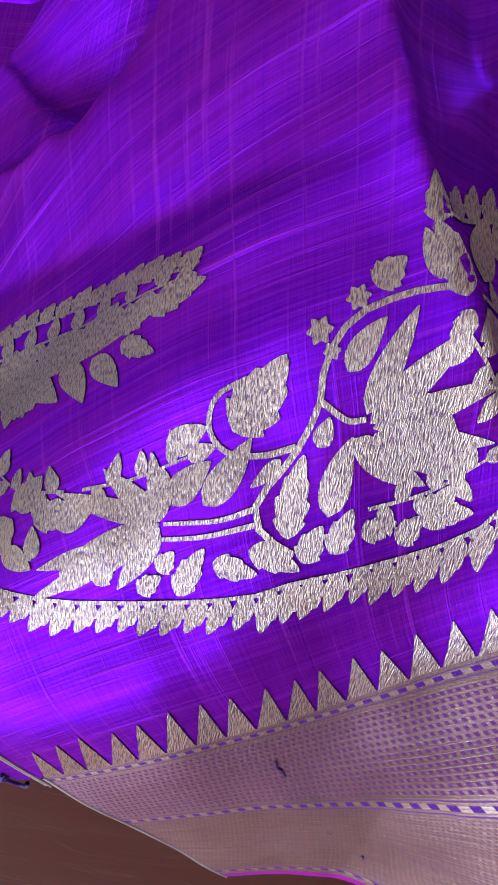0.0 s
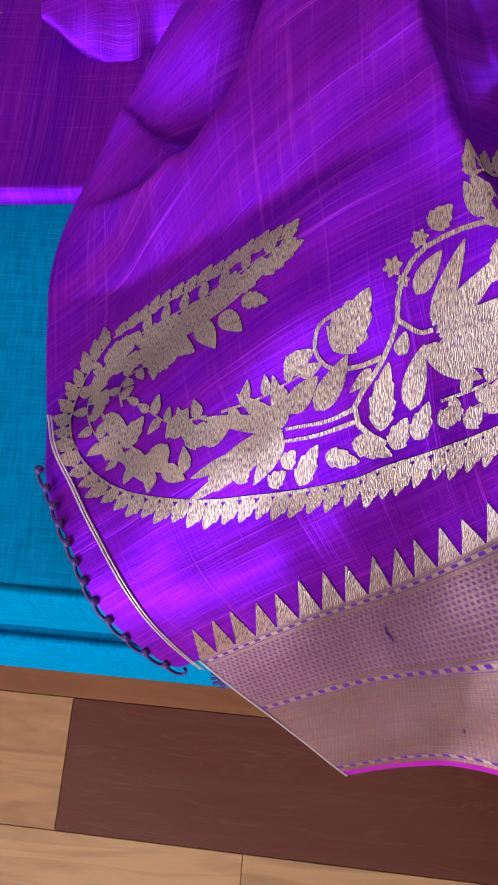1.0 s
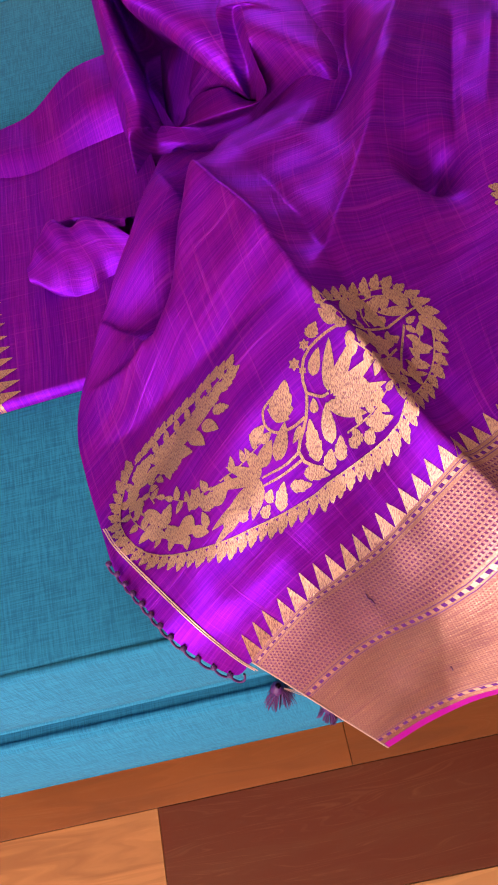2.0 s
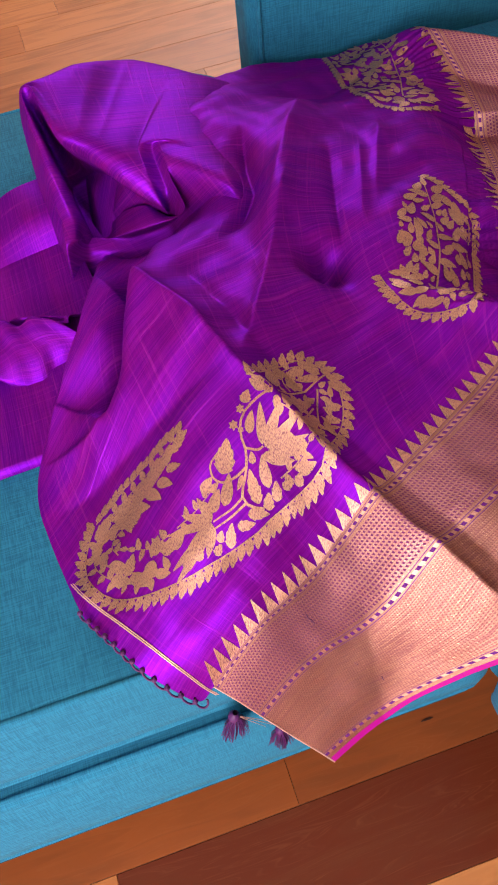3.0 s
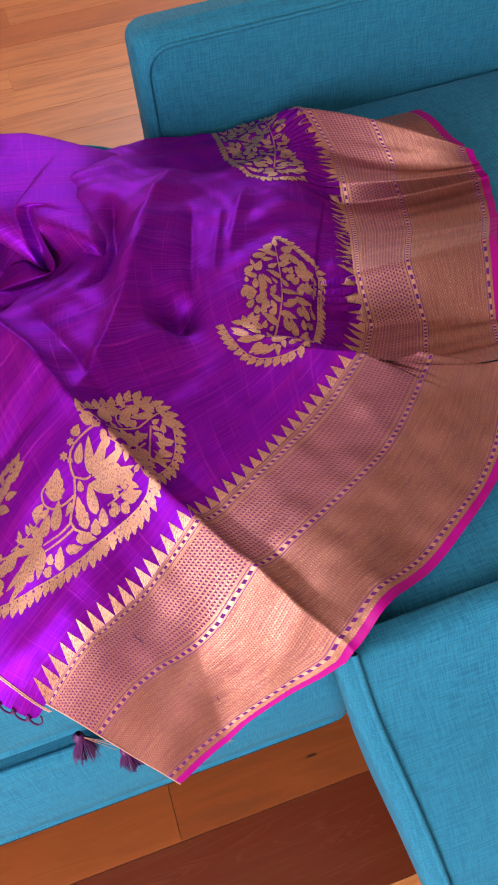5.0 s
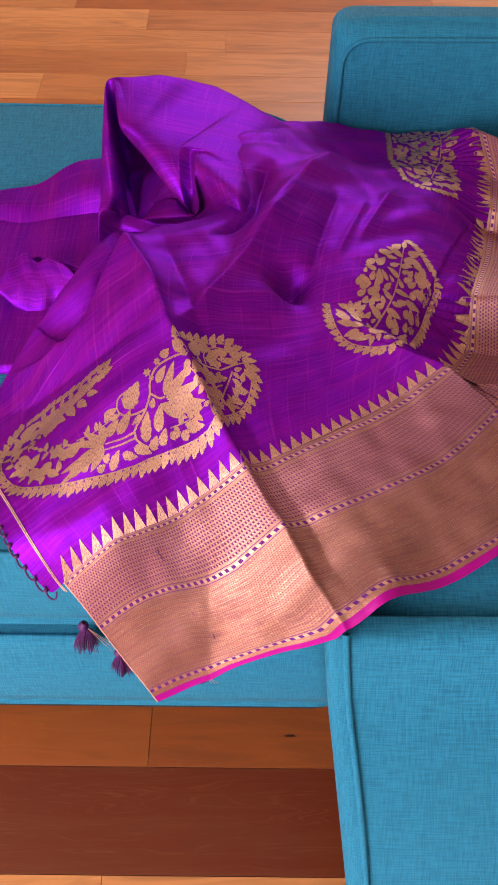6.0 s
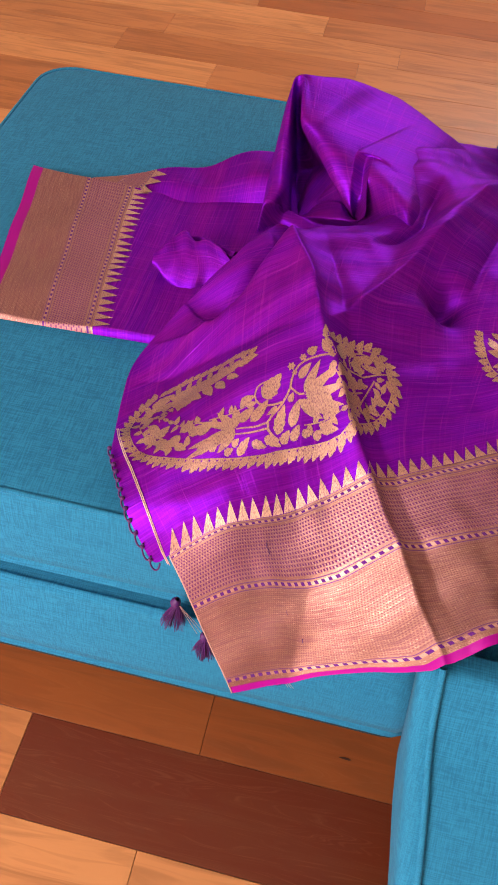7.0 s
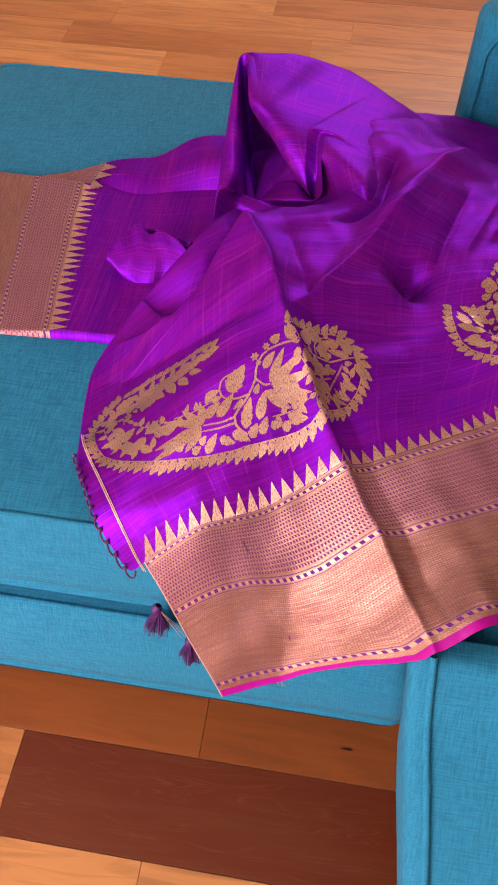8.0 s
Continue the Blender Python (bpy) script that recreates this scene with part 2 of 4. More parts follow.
def spline(points):
    """A smooth curve through a few points, over 0 to 1, even in length."""
    p = np.asarray(points, dtype=float)
    ext = np.vstack([2 * p[0] - p[1], p, 2 * p[-1] - p[-2]])
    fine = []
    for i in range(len(p) - 1):
        a, b, c, d = ext[i:i + 4]
        t = np.linspace(0, 1, 24, endpoint=False)[:, None]
        fine.append(0.5 * (2 * b + (c - a) * t + (2 * a - 5 * b + 4 * c - d) * t ** 2 + (3 * b - a - 3 * c + d) * t ** 3))
    fine = np.vstack(fine + [p[-1:]])
    s = np.r_[0, np.cumsum(np.linalg.norm(np.diff(fine, axis=0), axis=1))]

    def at(t):
        t = np.asarray(t, dtype=float) * s[-1]
        return np.stack([np.interp(t, s, fine[:, k]) for k in range(p.shape[1])], axis=-1)

    at.length = s[-1]
    return at


def tube_mesh(name, points, radius, material, sides=8, closed=False):
    """A round cord along a line of points."""
    p = np.asarray(points, dtype=float)
    n = len(p)
    r = np.broadcast_to(np.asarray(radius, dtype=float), (n,))
    tan = np.roll(p, -1, 0) - np.roll(p, 1, 0) if closed else np.gradient(p, axis=0)
    tan /= np.linalg.norm(tan, axis=1)[:, None] + 1e-12
    ref = np.array([0.0, 0.0, 1.0])
    verts, uvs, prev = [], [], None
    for i in range(n):
        side = np.cross(tan[i], ref if prev is None else prev)
        if np.linalg.norm(side) < 1e-4:
            side = np.cross(tan[i], [1.0, 0.2, 0.0])
        side /= np.linalg.norm(side)
        up = np.cross(side, tan[i])
        prev = up
        for k in range(sides + 1):
            a = 2 * math.pi * k / sides
            verts.append(p[i] + r[i] * (math.cos(a) * side + math.sin(a) * up))
            uvs.append((i * 0.01, k / sides))
    return mesh_of(name, verts, grid_faces(n, sides + 1, closed), material, uvs)


def outline(x0, x1, y0, y1, r, n=10):
    """A rectangle with round corners, as a loop of points."""
    pts = []
    ne, nw, sw, se = r if isinstance(r, tuple) else (r, r, r, r)
    for cx, cy, r, a0 in ((x1 - ne, y1 - ne, ne, 0), (x0 + nw, y1 - nw, nw, 90), (x0 + sw, y0 + sw, sw, 180), (x1 - se, y0 + se, se, 270)):
        for k in range(n + 1):
            a = radians(a0 + 90 * k / n)
            pts.append((cx + r * math.cos(a), cy + r * math.sin(a)))
    p = np.array(pts + [pts[0]])
    run = np.r_[0, np.cumsum(np.hypot(*np.diff(p, axis=0).T))]
    even = np.linspace(0, run[-1], 240, endpoint=False)
    return np.c_[np.interp(even, run, p[:, 0]), np.interp(even, run, p[:, 1])]


def padded_block(name, x0, x1, y0, y1, z0, z1, r, edge, material, bulge=0.0, crown=0.0, flare=0.0):
    """An upholstered block: rounded plan, soft edges, bulging sides and a crowned top."""
    cx, cy = (x0 + x1) / 2, (y0 + y1) / 2
    loop = outline(x0, x1, y0, y1, r)

    def inset(d):
        dirs = loop - (cx, cy)
        span = np.array([(x1 - x0) / 2, (y1 - y0) / 2])
        return (cx, cy) + dirs * (1 - d / span)

    profile = [(edge + 0.06, z0)] + [(edge * (1 - math.sin(a)), z0 + edge * (1 - math.cos(a))) for a in np.linspace(0, math.pi / 2, 5)]
    for k in range(1, 8):
        f = k / 8
        profile.append((-bulge * math.sin(math.pi * f) - flare * (1 - f), z0 + edge + (z1 - z0 - 2 * edge) * f))
    profile += [(edge * (1 - math.cos(a)), z1 - edge * (1 - math.sin(a))) for a in np.linspace(0, math.pi / 2, 6)]
    verts = []
    for d, z in profile:
        if z < z0 + edge:
            d = d - flare
        verts += [(p[0], p[1], z) for p in inset(d)]
    rim = inset(edge)
    for k in range(1, 15):
        f = 1 - k / 14.3
        for p in rim:
            q = (cx + (p[0] - cx) * f, cy + (p[1] - cy) * f)
            fx, fy = 2 * (q[0] - cx) / (x1 - x0), 2 * (q[1] - cy) / (y1 - y0)
            verts.append((q[0], q[1], z1 + crown * (1 - fx ** 4) * (1 - fy ** 4)))
        profile.append(None)
    n, m = len(loop), len(profile)
    faces = []
    for j in range(m - 1):
        for i in range(n):
            k = (i + 1) % n
            faces.append((j * n + i, j * n + k, (j + 1) * n + k, (j + 1) * n + i))
    faces.append(tuple(range(n))[::-1])
    faces.append(tuple((m - 1) * n + i for i in range(n)))
    return mesh_of(name, verts, faces, material)


def loop_cord(name, x0, x1, y0, y1, r, z, radius, material):
    loop = outline(x0, x1, y0, y1, r)
    return tube_mesh(name, np.c_[loop, np.full(len(loop), z)], radius, material, 8, True)


def leg_mesh(name, top, length, r0, r1):
    z = np.linspace(0, 1, 6)
    return tube_mesh(name, np.c_[np.full(6, top[0]), np.full(6, top[1]), top[2] - length * z], r0 + (r1 - r0) * z, LEG, 12)


# ---------------------------------------------------------------- room
SEAT, SEAM, FOOT = 0.490, 0.336, 0.160


def wall_mesh(name, x0, x1, y0, y1, z0, z1, material):
    bm = bmesh.new()
    bmesh.ops.create_cube(bm, size=1, matrix=Matrix.Translation(((x0 + x1) / 2, (y0 + y1) / 2, (z0 + z1) / 2)) @ Matrix.Diagonal((x1 - x0, y1 - y0, z1 - z0, 1)))
    me = bpy.data.meshes.new(name)
    bm.to_mesh(me)
    bm.free()
    me.materials.append(material)
    return me


def setting(name, me, label, category):
    return tagged(new(name, me), label, category, kind="structure")


setting("wall_west", wall_mesh("wall_west", -3.12, -3.0, -2.6, 4.6, 0, 2.6, WALL), "plain warm white painted wall", "wall")
setting("wall_east", wall_mesh("wall_east", 3.0, 3.12, -2.6, 4.6, 0, 2.6, WALL), "plain warm white painted wall", "wall")
setting("wall_north", wall_mesh("wall_north", -3.0, 3.0, 4.5, 4.62, 0, 2.6, WALL), "plain warm white painted wall", "wall")
setting("wall_south", wall_mesh("wall_south", -3.0, 3.0, -2.62, -2.5, 0, 2.6, WALL), "plain warm white painted wall", "wall")
setting("ceiling", wall_mesh("ceiling", -3.1, 3.1, -2.6, 4.6, 2.6, 2.7, CEILING), "plain white painted ceiling", "ceiling")


# ---------------------------------------------------------------- ottoman
def build_ottoman():
    x0, x1, y0, y1 = -0.525, 0.252, -0.018, 0.825
    o = thing("ottoman", (-0.14, 0.4, 0), "teal linen-weave upholstered ottoman with piped cushion, half covered by a saree", "ottoman")
    inv = Matrix.Translation((0.14, -0.4, 0))

    def add(name, me, label=""):
        me.transform(inv)
        return part(name, me, o, label)

    add("cushion", padded_block("cushion", x0, x1, y0 - 0.004, y1, SEAM + 0.002, SEAT, (0.16, 0.06, 0.06, 0.04), 0.014, TEAL, 0.004, 0.006, 0.014))
    add("piping", loop_cord("piping", x0 + 0.004, x1 - 0.004, y0, y1 - 0.004, (0.156, 0.056, 0.056, 0.036), SEAT - 0.003, 0.0030, TEAL), "teal corded seam round the top")
    add("base", padded_block("base", x0 - 0.008, x1, y0 - 0.034, y1 + 0.01, FOOT, SEAM - 0.003, (0.16, 0.05, 0.05, 0.03), 0.012, TEAL, 0.006, 0, 0.02))
    add("piping", loop_cord("piping", x0 - 0.006, x1 + 0.001, y0 - 0.026, y1 + 0.008, (0.16, 0.05, 0.05, 0.03), SEAM - 0.004, 0.0036, TEAL), "teal corded seam round the base")
    # near-black cord along the lower rim of the base
    add("under_edge", loop_cord("under_edge", x0 - 0.020, x1 + 0.012, y0 - 0.047, y1 + 0.022, (0.16, 0.05, 0.05, 0.03), FOOT - 0.001, 0.0055, UNDER), "dark strip round the bottom of the base")
    for lx in (x0 + 0.09, x1 - 0.09):
        for ly in (y0 + 0.12, y1 - 0.09):
            add("leg", leg_mesh("leg", (lx, ly, FOOT + 0.02), FOOT + 0.02, 0.026, 0.016), "dark tapered wooden leg")
    return o


build_ottoman()


# ---------------------------------------------------------------- armchair
def near_arm_section():
    return spline([(-0.086, 0.20), (-0.086, 0.36), (-0.084, 0.490), (-0.093, 0.512), (-0.108, 0.500), (-0.150, 0.440), (-0.210, 0.394), (-0.260, 0.350), (-0.310, 0.290), (-0.340, 0.235), (-0.345, 0.185), (-0.30, 0.176), (-0.15, 0.176), (-0.09, 0.178), (-0.086, 0.20)])


def build_armchair():
    o = thing("armchair", (0.7, 0.3, 0), "teal linen-weave upholstered armchair with piped padded arms", "armchair")
    inv = Matrix.Translation((-0.7, -0.3, 0))

    def add(name, me, label="", parent=None):
        if parent is None:
            me.transform(inv)
        return part(name, me, parent or o, label)

    add("seat_cushion", padded_block("seat_cushion", 0.262, 1.12, -0.082, 0.750, SEAM + 0.004, 0.484, 0.03, 0.02, TEAL, 0.004, 0.008))
    add("base", padded_block("base", 0.275, 1.12, -0.08, 0.75, FOOT, SEAM, 0.02, 0.01, TEAL))
    # far arm: flat inner panel, boxed front and top
    add("arm", padded_block("arm", 0.260, 1.14, 0.758, 0.846, FOOT, 0.652, 0.026, 0.026, TEAL, 0.0, 0.004), "padded arm with piped inner panel")
    a = np.linspace(math.pi, math.pi / 2, 12)
    bow = [(0.274, z) for z in np.linspace(0.34, 0.590, 10)] + [(0.274 + 0.04 + 0.04 * math.cos(q), 0.594 + 0.04 * math.sin(q)) for q in a] + [(x, 0.634 + 0.012 * (x - 0.314)) for x in np.linspace(0.33, 1.13, 12)]
    cord = add("piping", tube_mesh("piping", [(x, 0.757, z) for x, z in bow], 0.0034, TEAL), "teal corded seam of the inner panel")
    # near arm: sloping padded side
    sec = near_arm_section()(np.linspace(0, 1, 90, endpoint=False))
    mid = sec.mean(0)
    rings = []
    for x, s in ((1.14, 0.94), (1.12, 1.0), (0.8, 1.0), (0.5, 1.0), (0.34, 1.0), (0.233, 1.0), (0.226, 0.99), (0.219, 0.965), (0.214, 0.91), (0.213, 0.6)):
        for y, z in mid + (sec - mid) * s:
            under = np.interp(-y, [0.09, 0.15, 0.21, 0.26, 0.31, 0.345], [0.51, 0.44, 0.394, 0.35, 0.29, 0.20]) - z
            if y > -0.105 and x < 0.4:
                z = min(z, 0.497)
            rings.append((x + (0.16 * (-0.10 - y) + 0.13 * max(0.0, under - 0.02) if x < 0.4 else 0.0), y, z))
    n, m = len(sec), 10
    faces = [(j * n + i, (j + 1) * n + i, (j + 1) * n + (i + 1) % n, j * n + (i + 1) % n) for j in range(m - 1) for i in range(n)]
    faces += [tuple(range(n)), tuple((m - 1) * n + i for i in range(n))[::-1]]
    add("arm", mesh_of("arm", rings, faces, TEAL), "padded arm with piped sloping side")
    front = near_arm_section()(np.linspace(0.325, 0.60, 50))
    add("piping", tube_mesh("piping", [(0.2310 + 0.16 * (-0.10 - y), y - 0.0005, z + 0.0015) for y, z in front], 0.0034, TEAL), "teal corded seam of the arm front")
    add("piping", tube_mesh("piping", [(x, -0.0935, 0.5125) for x in np.linspace(0.42, 1.12, 20)], 0.0034, TEAL), "teal corded seam along the arm top")
    for lx in (0.36, 1.05):
        for ly in (-0.2, 0.78):
            add("leg", leg_mesh("leg", (lx, ly, FOOT + 0.02), FOOT + 0.02, 0.026, 0.016), "dark tapered wooden leg")


build_armchair()


# ---------------------------------------------------------------- saree
# soft heaps under the cloth: x, y, reach, lift
HEAPS = [(0.04, 0.12, 0.1, 0.112), (0.03, 0.26, 0.08, 0.061), (0.2, 0.16, 0.1, 0.004), (0.32, 0.2, 0.1, 0.06), (0.25, 0.32, 0.1, 0.034), (0.08, 0.44, 0.11, 0.116),
         (0.4, 0.42, 0.12, 0.058), (0.3, 0.56, 0.12, 0.006), (0.45, 0.6, 0.1, 0.014), (0.1, 0.02, 0.08, -0.023), (-0.05, 0.02, 0.07, 0.014), (-0.1, 0.14, 0.07, -0.022),
         (0.14, 0.62, 0.12, 0.058), (-0.08, 0.32, 0.08, 0.034), (0.22, 0.02, 0.08, 0.034), (0.38, 0.06, 0.09, 0.015)]
HEAPS += [(0.02, 0.47, 0.055, -0.075), (0.184, 0.280, 0.016, -0.040), (0.148, 0.250, 0.024, 0.009), (0.045, 0.425, 0.042, -0.050), (-0.072, 0.250, 0.024, -0.012), (0.30, 0.38, 0.03, -0.008), (0.265, -0.090, 0.034, 0.050),
          (0.25, -0.10, 0.02, 0.008)]
# folds: crest line, lift, reach to its left, reach to its right
FOLDS = [
    ([(-0.075, 0.43), (-0.011, 0.313), (0.03, 0.237), (0.055, 0.166), (0.088, 0.113), (0.126, 0.055), (0.172, -0.007), (0.222, -0.095), (0.33, -0.29)], 0.018, 0.009, 0.026),
    ([(0.02, 0.360), (0.055, 0.270), (0.082, 0.190), (0.115, 0.128), (0.150, 0.070), (0.180, 0.030)], -0.010, 0.020, 0.014),
    ([(0.13, 0.100), (0.165, 0.045), (0.198, 0.000), (0.240, -0.080), (0.36, -0.29)], -0.004, 0.012, 0.012),
    ([(0.02, 0.350), (-0.007, 0.300), (-0.033, 0.241), (-0.053, 0.205), (-0.085, 0.192), (-0.108, 0.196), (-0.15, 0.205)], 0.020, 0.020, 0.005),
    ([(0.075, 0.17), (0.04, 0.165), (-0.036, 0.158), (-0.11, 0.152), (-0.16, 0.15)], -0.008, 0.016, 0.016),
    ([(0.29, 0.60), (0.230, 0.500), (0.177, 0.395), (0.143, 0.330), (0.10, 0.26)], 0.022, 0.036, 0.018),
    ([(0.165, 0.49), (0.150, 0.425), (0.146, 0.386), (0.126, 0.355), (0.085, 0.315)], -0.022, 0.012, 0.012),
    ([(0.20, 0.42), (0.161, 0.345), (0.109, 0.246), (0.068, 0.177), (0.05, 0.14)], 0.017, 0.020, 0.013),
    ([(0.255, 0.46), (0.225, 0.36), (0.205, 0.28)], -0.010, 0.010, 0.012),
    ([(0.29, 0.45), (0.255, 0.36), (0.232, 0.30)], 0.006, 0.010, 0.008),
    ([(0.34, 0.51), (0.285, 0.39), (0.26, 0.33)], 0.010, 0.018, 0.010),
    ([(0.40, 0.36), (0.33, 0.24), (0.26, 0.17)], -0.006, 0.02, 0.02),
    ([(0.40, 0.66), (0.30, 0.60), (0.22, 0.60)], -0.010, 0.02, 0.03),
]
# the ridge across which the cloth drops towards the back
RIDGE = [(0.22, 0.235), (0.300, 0.190), (0.340, 0.174), (0.390, 0.156), (0.459, 0.138), (0.56, 0.125), (0.70, 0.10)]
FOLDS.append((RIDGE, 0.026, 0.009, 0.034))
# the pocket under the lobe's inner edge
FOLDS.append(([tuple(p) for p in spline([(0.024, 0.390), (0.006, 0.336), (-0.014, 0.294), (-0.034, 0.252), (-0.047, 0.224), (-0.058, 0.206), (-0.074, 0.192)])(np.linspace(0, 1, 28))], -0.088, 0.005, 0.023))


# fine ripples: waves a metre in x and y, lift, start
RIPPLES = [(-60, 95, 0.0007, 1.1), (130, 60, 0.0005, 2.2), (70, -40, 0.0010, 0.6), (210, 120, 0.0002, 0.8), (-25, 60, 0.0012, 2.0), (-95, 140, 0.0007, 0.4), (40, -125, 0.0008, 1.7)]


def line_distance(x, y, pts):
    """The distance to a line of points, positive to its right, looking along it, and how far along it lies, 0 to 1."""
    best = np.full(x.shape, 1e9)
    sign, along = np.zeros(x.shape), np.zeros(x.shape)
    total = sum(math.hypot(bx - ax, by - ay) for (ax, ay), (bx, by) in zip(pts[:-1], pts[1:]))
    run = 0.0
    for (ax, ay), (bx, by) in zip(pts[:-1], pts[1:]):
        dx, dy = bx - ax, by - ay
        t = np.clip(((x - ax) * dx + (y - ay) * dy) / (dx * dx + dy * dy), 0, 1)
        ex, ey = x - ax - t * dx, y - ay - t * dy
        d = np.hypot(ex, ey)
        near = d < best
        best = np.where(near, d, best)
        sign = np.where(near, np.sign(ex * dy - ey * dx), sign)
        along = np.where(near, (run + t * math.hypot(dx, dy)) / total, along)
        run += math.hypot(dx, dy)
    return best * sign, along


def cloth_z(x, y):
    """The height of the draped cloth over the plan."""
    x, y = np.asarray(x, dtype=float), np.asarray(y, dtype=float)
    d = -0.028 - 0.2 * np.maximum(x - 0.1, 0) - y
    f = np.clip((x - 0.10) / 0.11, 0, 1)
    g = np.clip(x / 0.08, 0, 1)
    bend = 0.010 + 0.014 * g * g * (3 - 2 * g)
    z = 0.492 - (2.0 - 1.4 * f * f * (3 - 2 * f)) * bend * np.log1p(np.exp(np.clip(d / bend, -50, 50)))
    for cx, cy, r, lift in HEAPS:
        z = z + lift * np.exp(-((x - cx) ** 2 + (y - cy) ** 2) / (2 * r * r))
    for kx, ky, lift, ph in RIPPLES:
        z = z + lift * np.sin(kx * x + ky * y + ph)
    q, t = line_distance(x, y, RIDGE)
    step = np.clip(-q / 0.022, 0, 1)
    far = np.clip((-q - 0.10) / 0.26, 0, 1)
    start = np.clip(t / 0.30, 0, 1)
    z = z - 0.042 * step * step * (3 - 2 * step) * (1 - far * far * (3 - 2 * far)) * start * start * (3 - 2 * start)
    for pts, lift, left, right in FOLDS:
        q, t = line_distance(x, y, pts)
        fade = np.clip(np.minimum(t / 0.28, (1 - t) / 0.28), 0, 1)
        fade = fade * fade * (3 - 2 * fade)
        r = np.abs(q) / np.where(q < 0, left, right)
        z = z + lift * fade * np.exp(-1.15 * r * r / (r + 0.22))
    return z
# ---- end of the cloth's shape


def sheet(name, xy, nu, nv, material, uvs, lift=0.0, shape=None, height=cloth_z):
    """A mesh over plan points xy (nu x nv), at the cloth's height."""
    z = height(xy[..., 0], xy[..., 1]) + lift
    if shape is not None:
        z = shape(z)
    verts = np.dstack([xy, z]).reshape(-1, 3)
    return mesh_of(name, verts, grid_faces(nu, nv), material, uvs.reshape(-1, 2))


BASE = spline([(-0.045, -0.045), (0.007, -0.021), (0.059, 0.002), (0.115, 0.033), (0.17, 0.061), (0.212, 0.081), (0.276, 0.114), (0.341, 0.153)])
HEM = spline([(0.042, -0.115), (0.082, -0.103), (0.122, -0.097), (0.169, -0.102), (0.213, -0.11), (0.232, -0.108), (0.282, -0.081), (0.361, -0.042), (0.46, 0.03), (0.54, 0.144)])
# the gathered border, pleat by pleat: at the temple row, at the middle line, at the hem
PLEATS = np.array([
    [(0.341, 0.153, 0.590), (0.431, 0.134, 0.556), (0.540, 0.144, 0.520)],
    [(0.366, 0.205, 0.512), (0.450, 0.190, 0.502), (0.550, 0.182, 0.500)],
    [(0.405, 0.260, 0.502), (0.475, 0.245, 0.500), (0.564, 0.220, 0.500)],
    [(0.405, 0.304, 0.552), (0.466, 0.291, 0.562), (0.590, 0.299, 0.552)],
    [(0.446, 0.412, 0.520), (0.525, 0.395, 0.512), (0.643, 0.375, 0.510)],
    [(0.470, 0.490, 0.500), (0.552, 0.477, 0.498), (0.682, 0.467, 0.500)],
    [(0.472, 0.510, 0.526), (0.535, 0.470, 0.534), (0.655, 0.446, 0.534)],
    [(0.490, 0.593, 0.518), (0.560, 0.519, 0.518), (0.667, 0.475, 0.522)],
    [(0.474, 0.666, 0.552), (0.546, 0.574, 0.565), (0.646, 0.468, 0.555)],
    [(0.505, 0.720, 0.499), (0.588, 0.630, 0.498), (0.688, 0.508, 0.496)]])


def pleat_rows(k, n=400):
    """One of the three lines of the pleats, in even steps of length along the temple row, with rounded folds."""
    t = np.linspace(0, len(PLEATS) - 1, 1200)
    line = lambda j: np.stack([np.interp(t, np.arange(len(PLEATS)), PLEATS[:, j, c]) for c in range(3)], -1)
    kernel = np.exp(-np.linspace(-2, 2, 61) ** 2)
    kernel /= kernel.sum()

    def soft(p):
        ends = np.vstack([2 * p[0] - p[1:31][::-1], p, 2 * p[-1] - p[-31:-1][::-1]])
        return np.stack([np.convolve(ends[:, c], kernel, "valid") for c in range(3)], -1)

    base = soft(line(0))
    run = np.r_[0, np.cumsum(np.linalg.norm(np.diff(base[:, :2], axis=0), axis=1))]
    p = soft(line(k))
    even = np.linspace(0, run[-1], n)
    return np.stack([np.interp(even, run, p[:, c]) for c in range(3)], -1)


PLEAT_LINES = [pleat_rows(k) for k in range(3)]
PLEAT_BASE = spline(PLEAT_LINES[0][::8, :2])


def body_z(x, y):
    """The cloth's height, drawn up or down to the pleats beside the temple row."""
    x, y = np.asarray(x, dtype=float), np.asarray(y, dtype=float)
    row = PLEAT_LINES[0][::5]
    gap = row[:, 2] - cloth_z(row[:, 0], row[:, 1])
    best, lift = np.full(x.shape, 1e9), np.zeros(x.shape)
    for (px, py, _), g in zip(row, gap):
        d = np.hypot(x - px, y - py)
        near = d < best
        best, lift = np.where(near, d, best), np.where(near, g, lift)
    return cloth_z(x, y) + lift * np.exp(-(best / 0.05) ** 2)


LEFT = spline([(-0.045, -0.045), (-0.062, -0.050), (-0.083, -0.036), (-0.098, -0.020), (-0.115, 0.008), (-0.134, 0.037), (-0.147, 0.09), (-0.158, 0.161), (-0.149, 0.211), (-0.113, 0.261), (-0.076, 0.306), (-0.045, 0.37), (-0.03, 0.46), (-0.02, 0.58)])
BACK = spline([(-0.02, 0.58), (0.06, 0.70), (0.184, 0.71), (0.271, 0.747), (0.356, 0.742), (0.440, 0.748), (0.505, 0.720)])


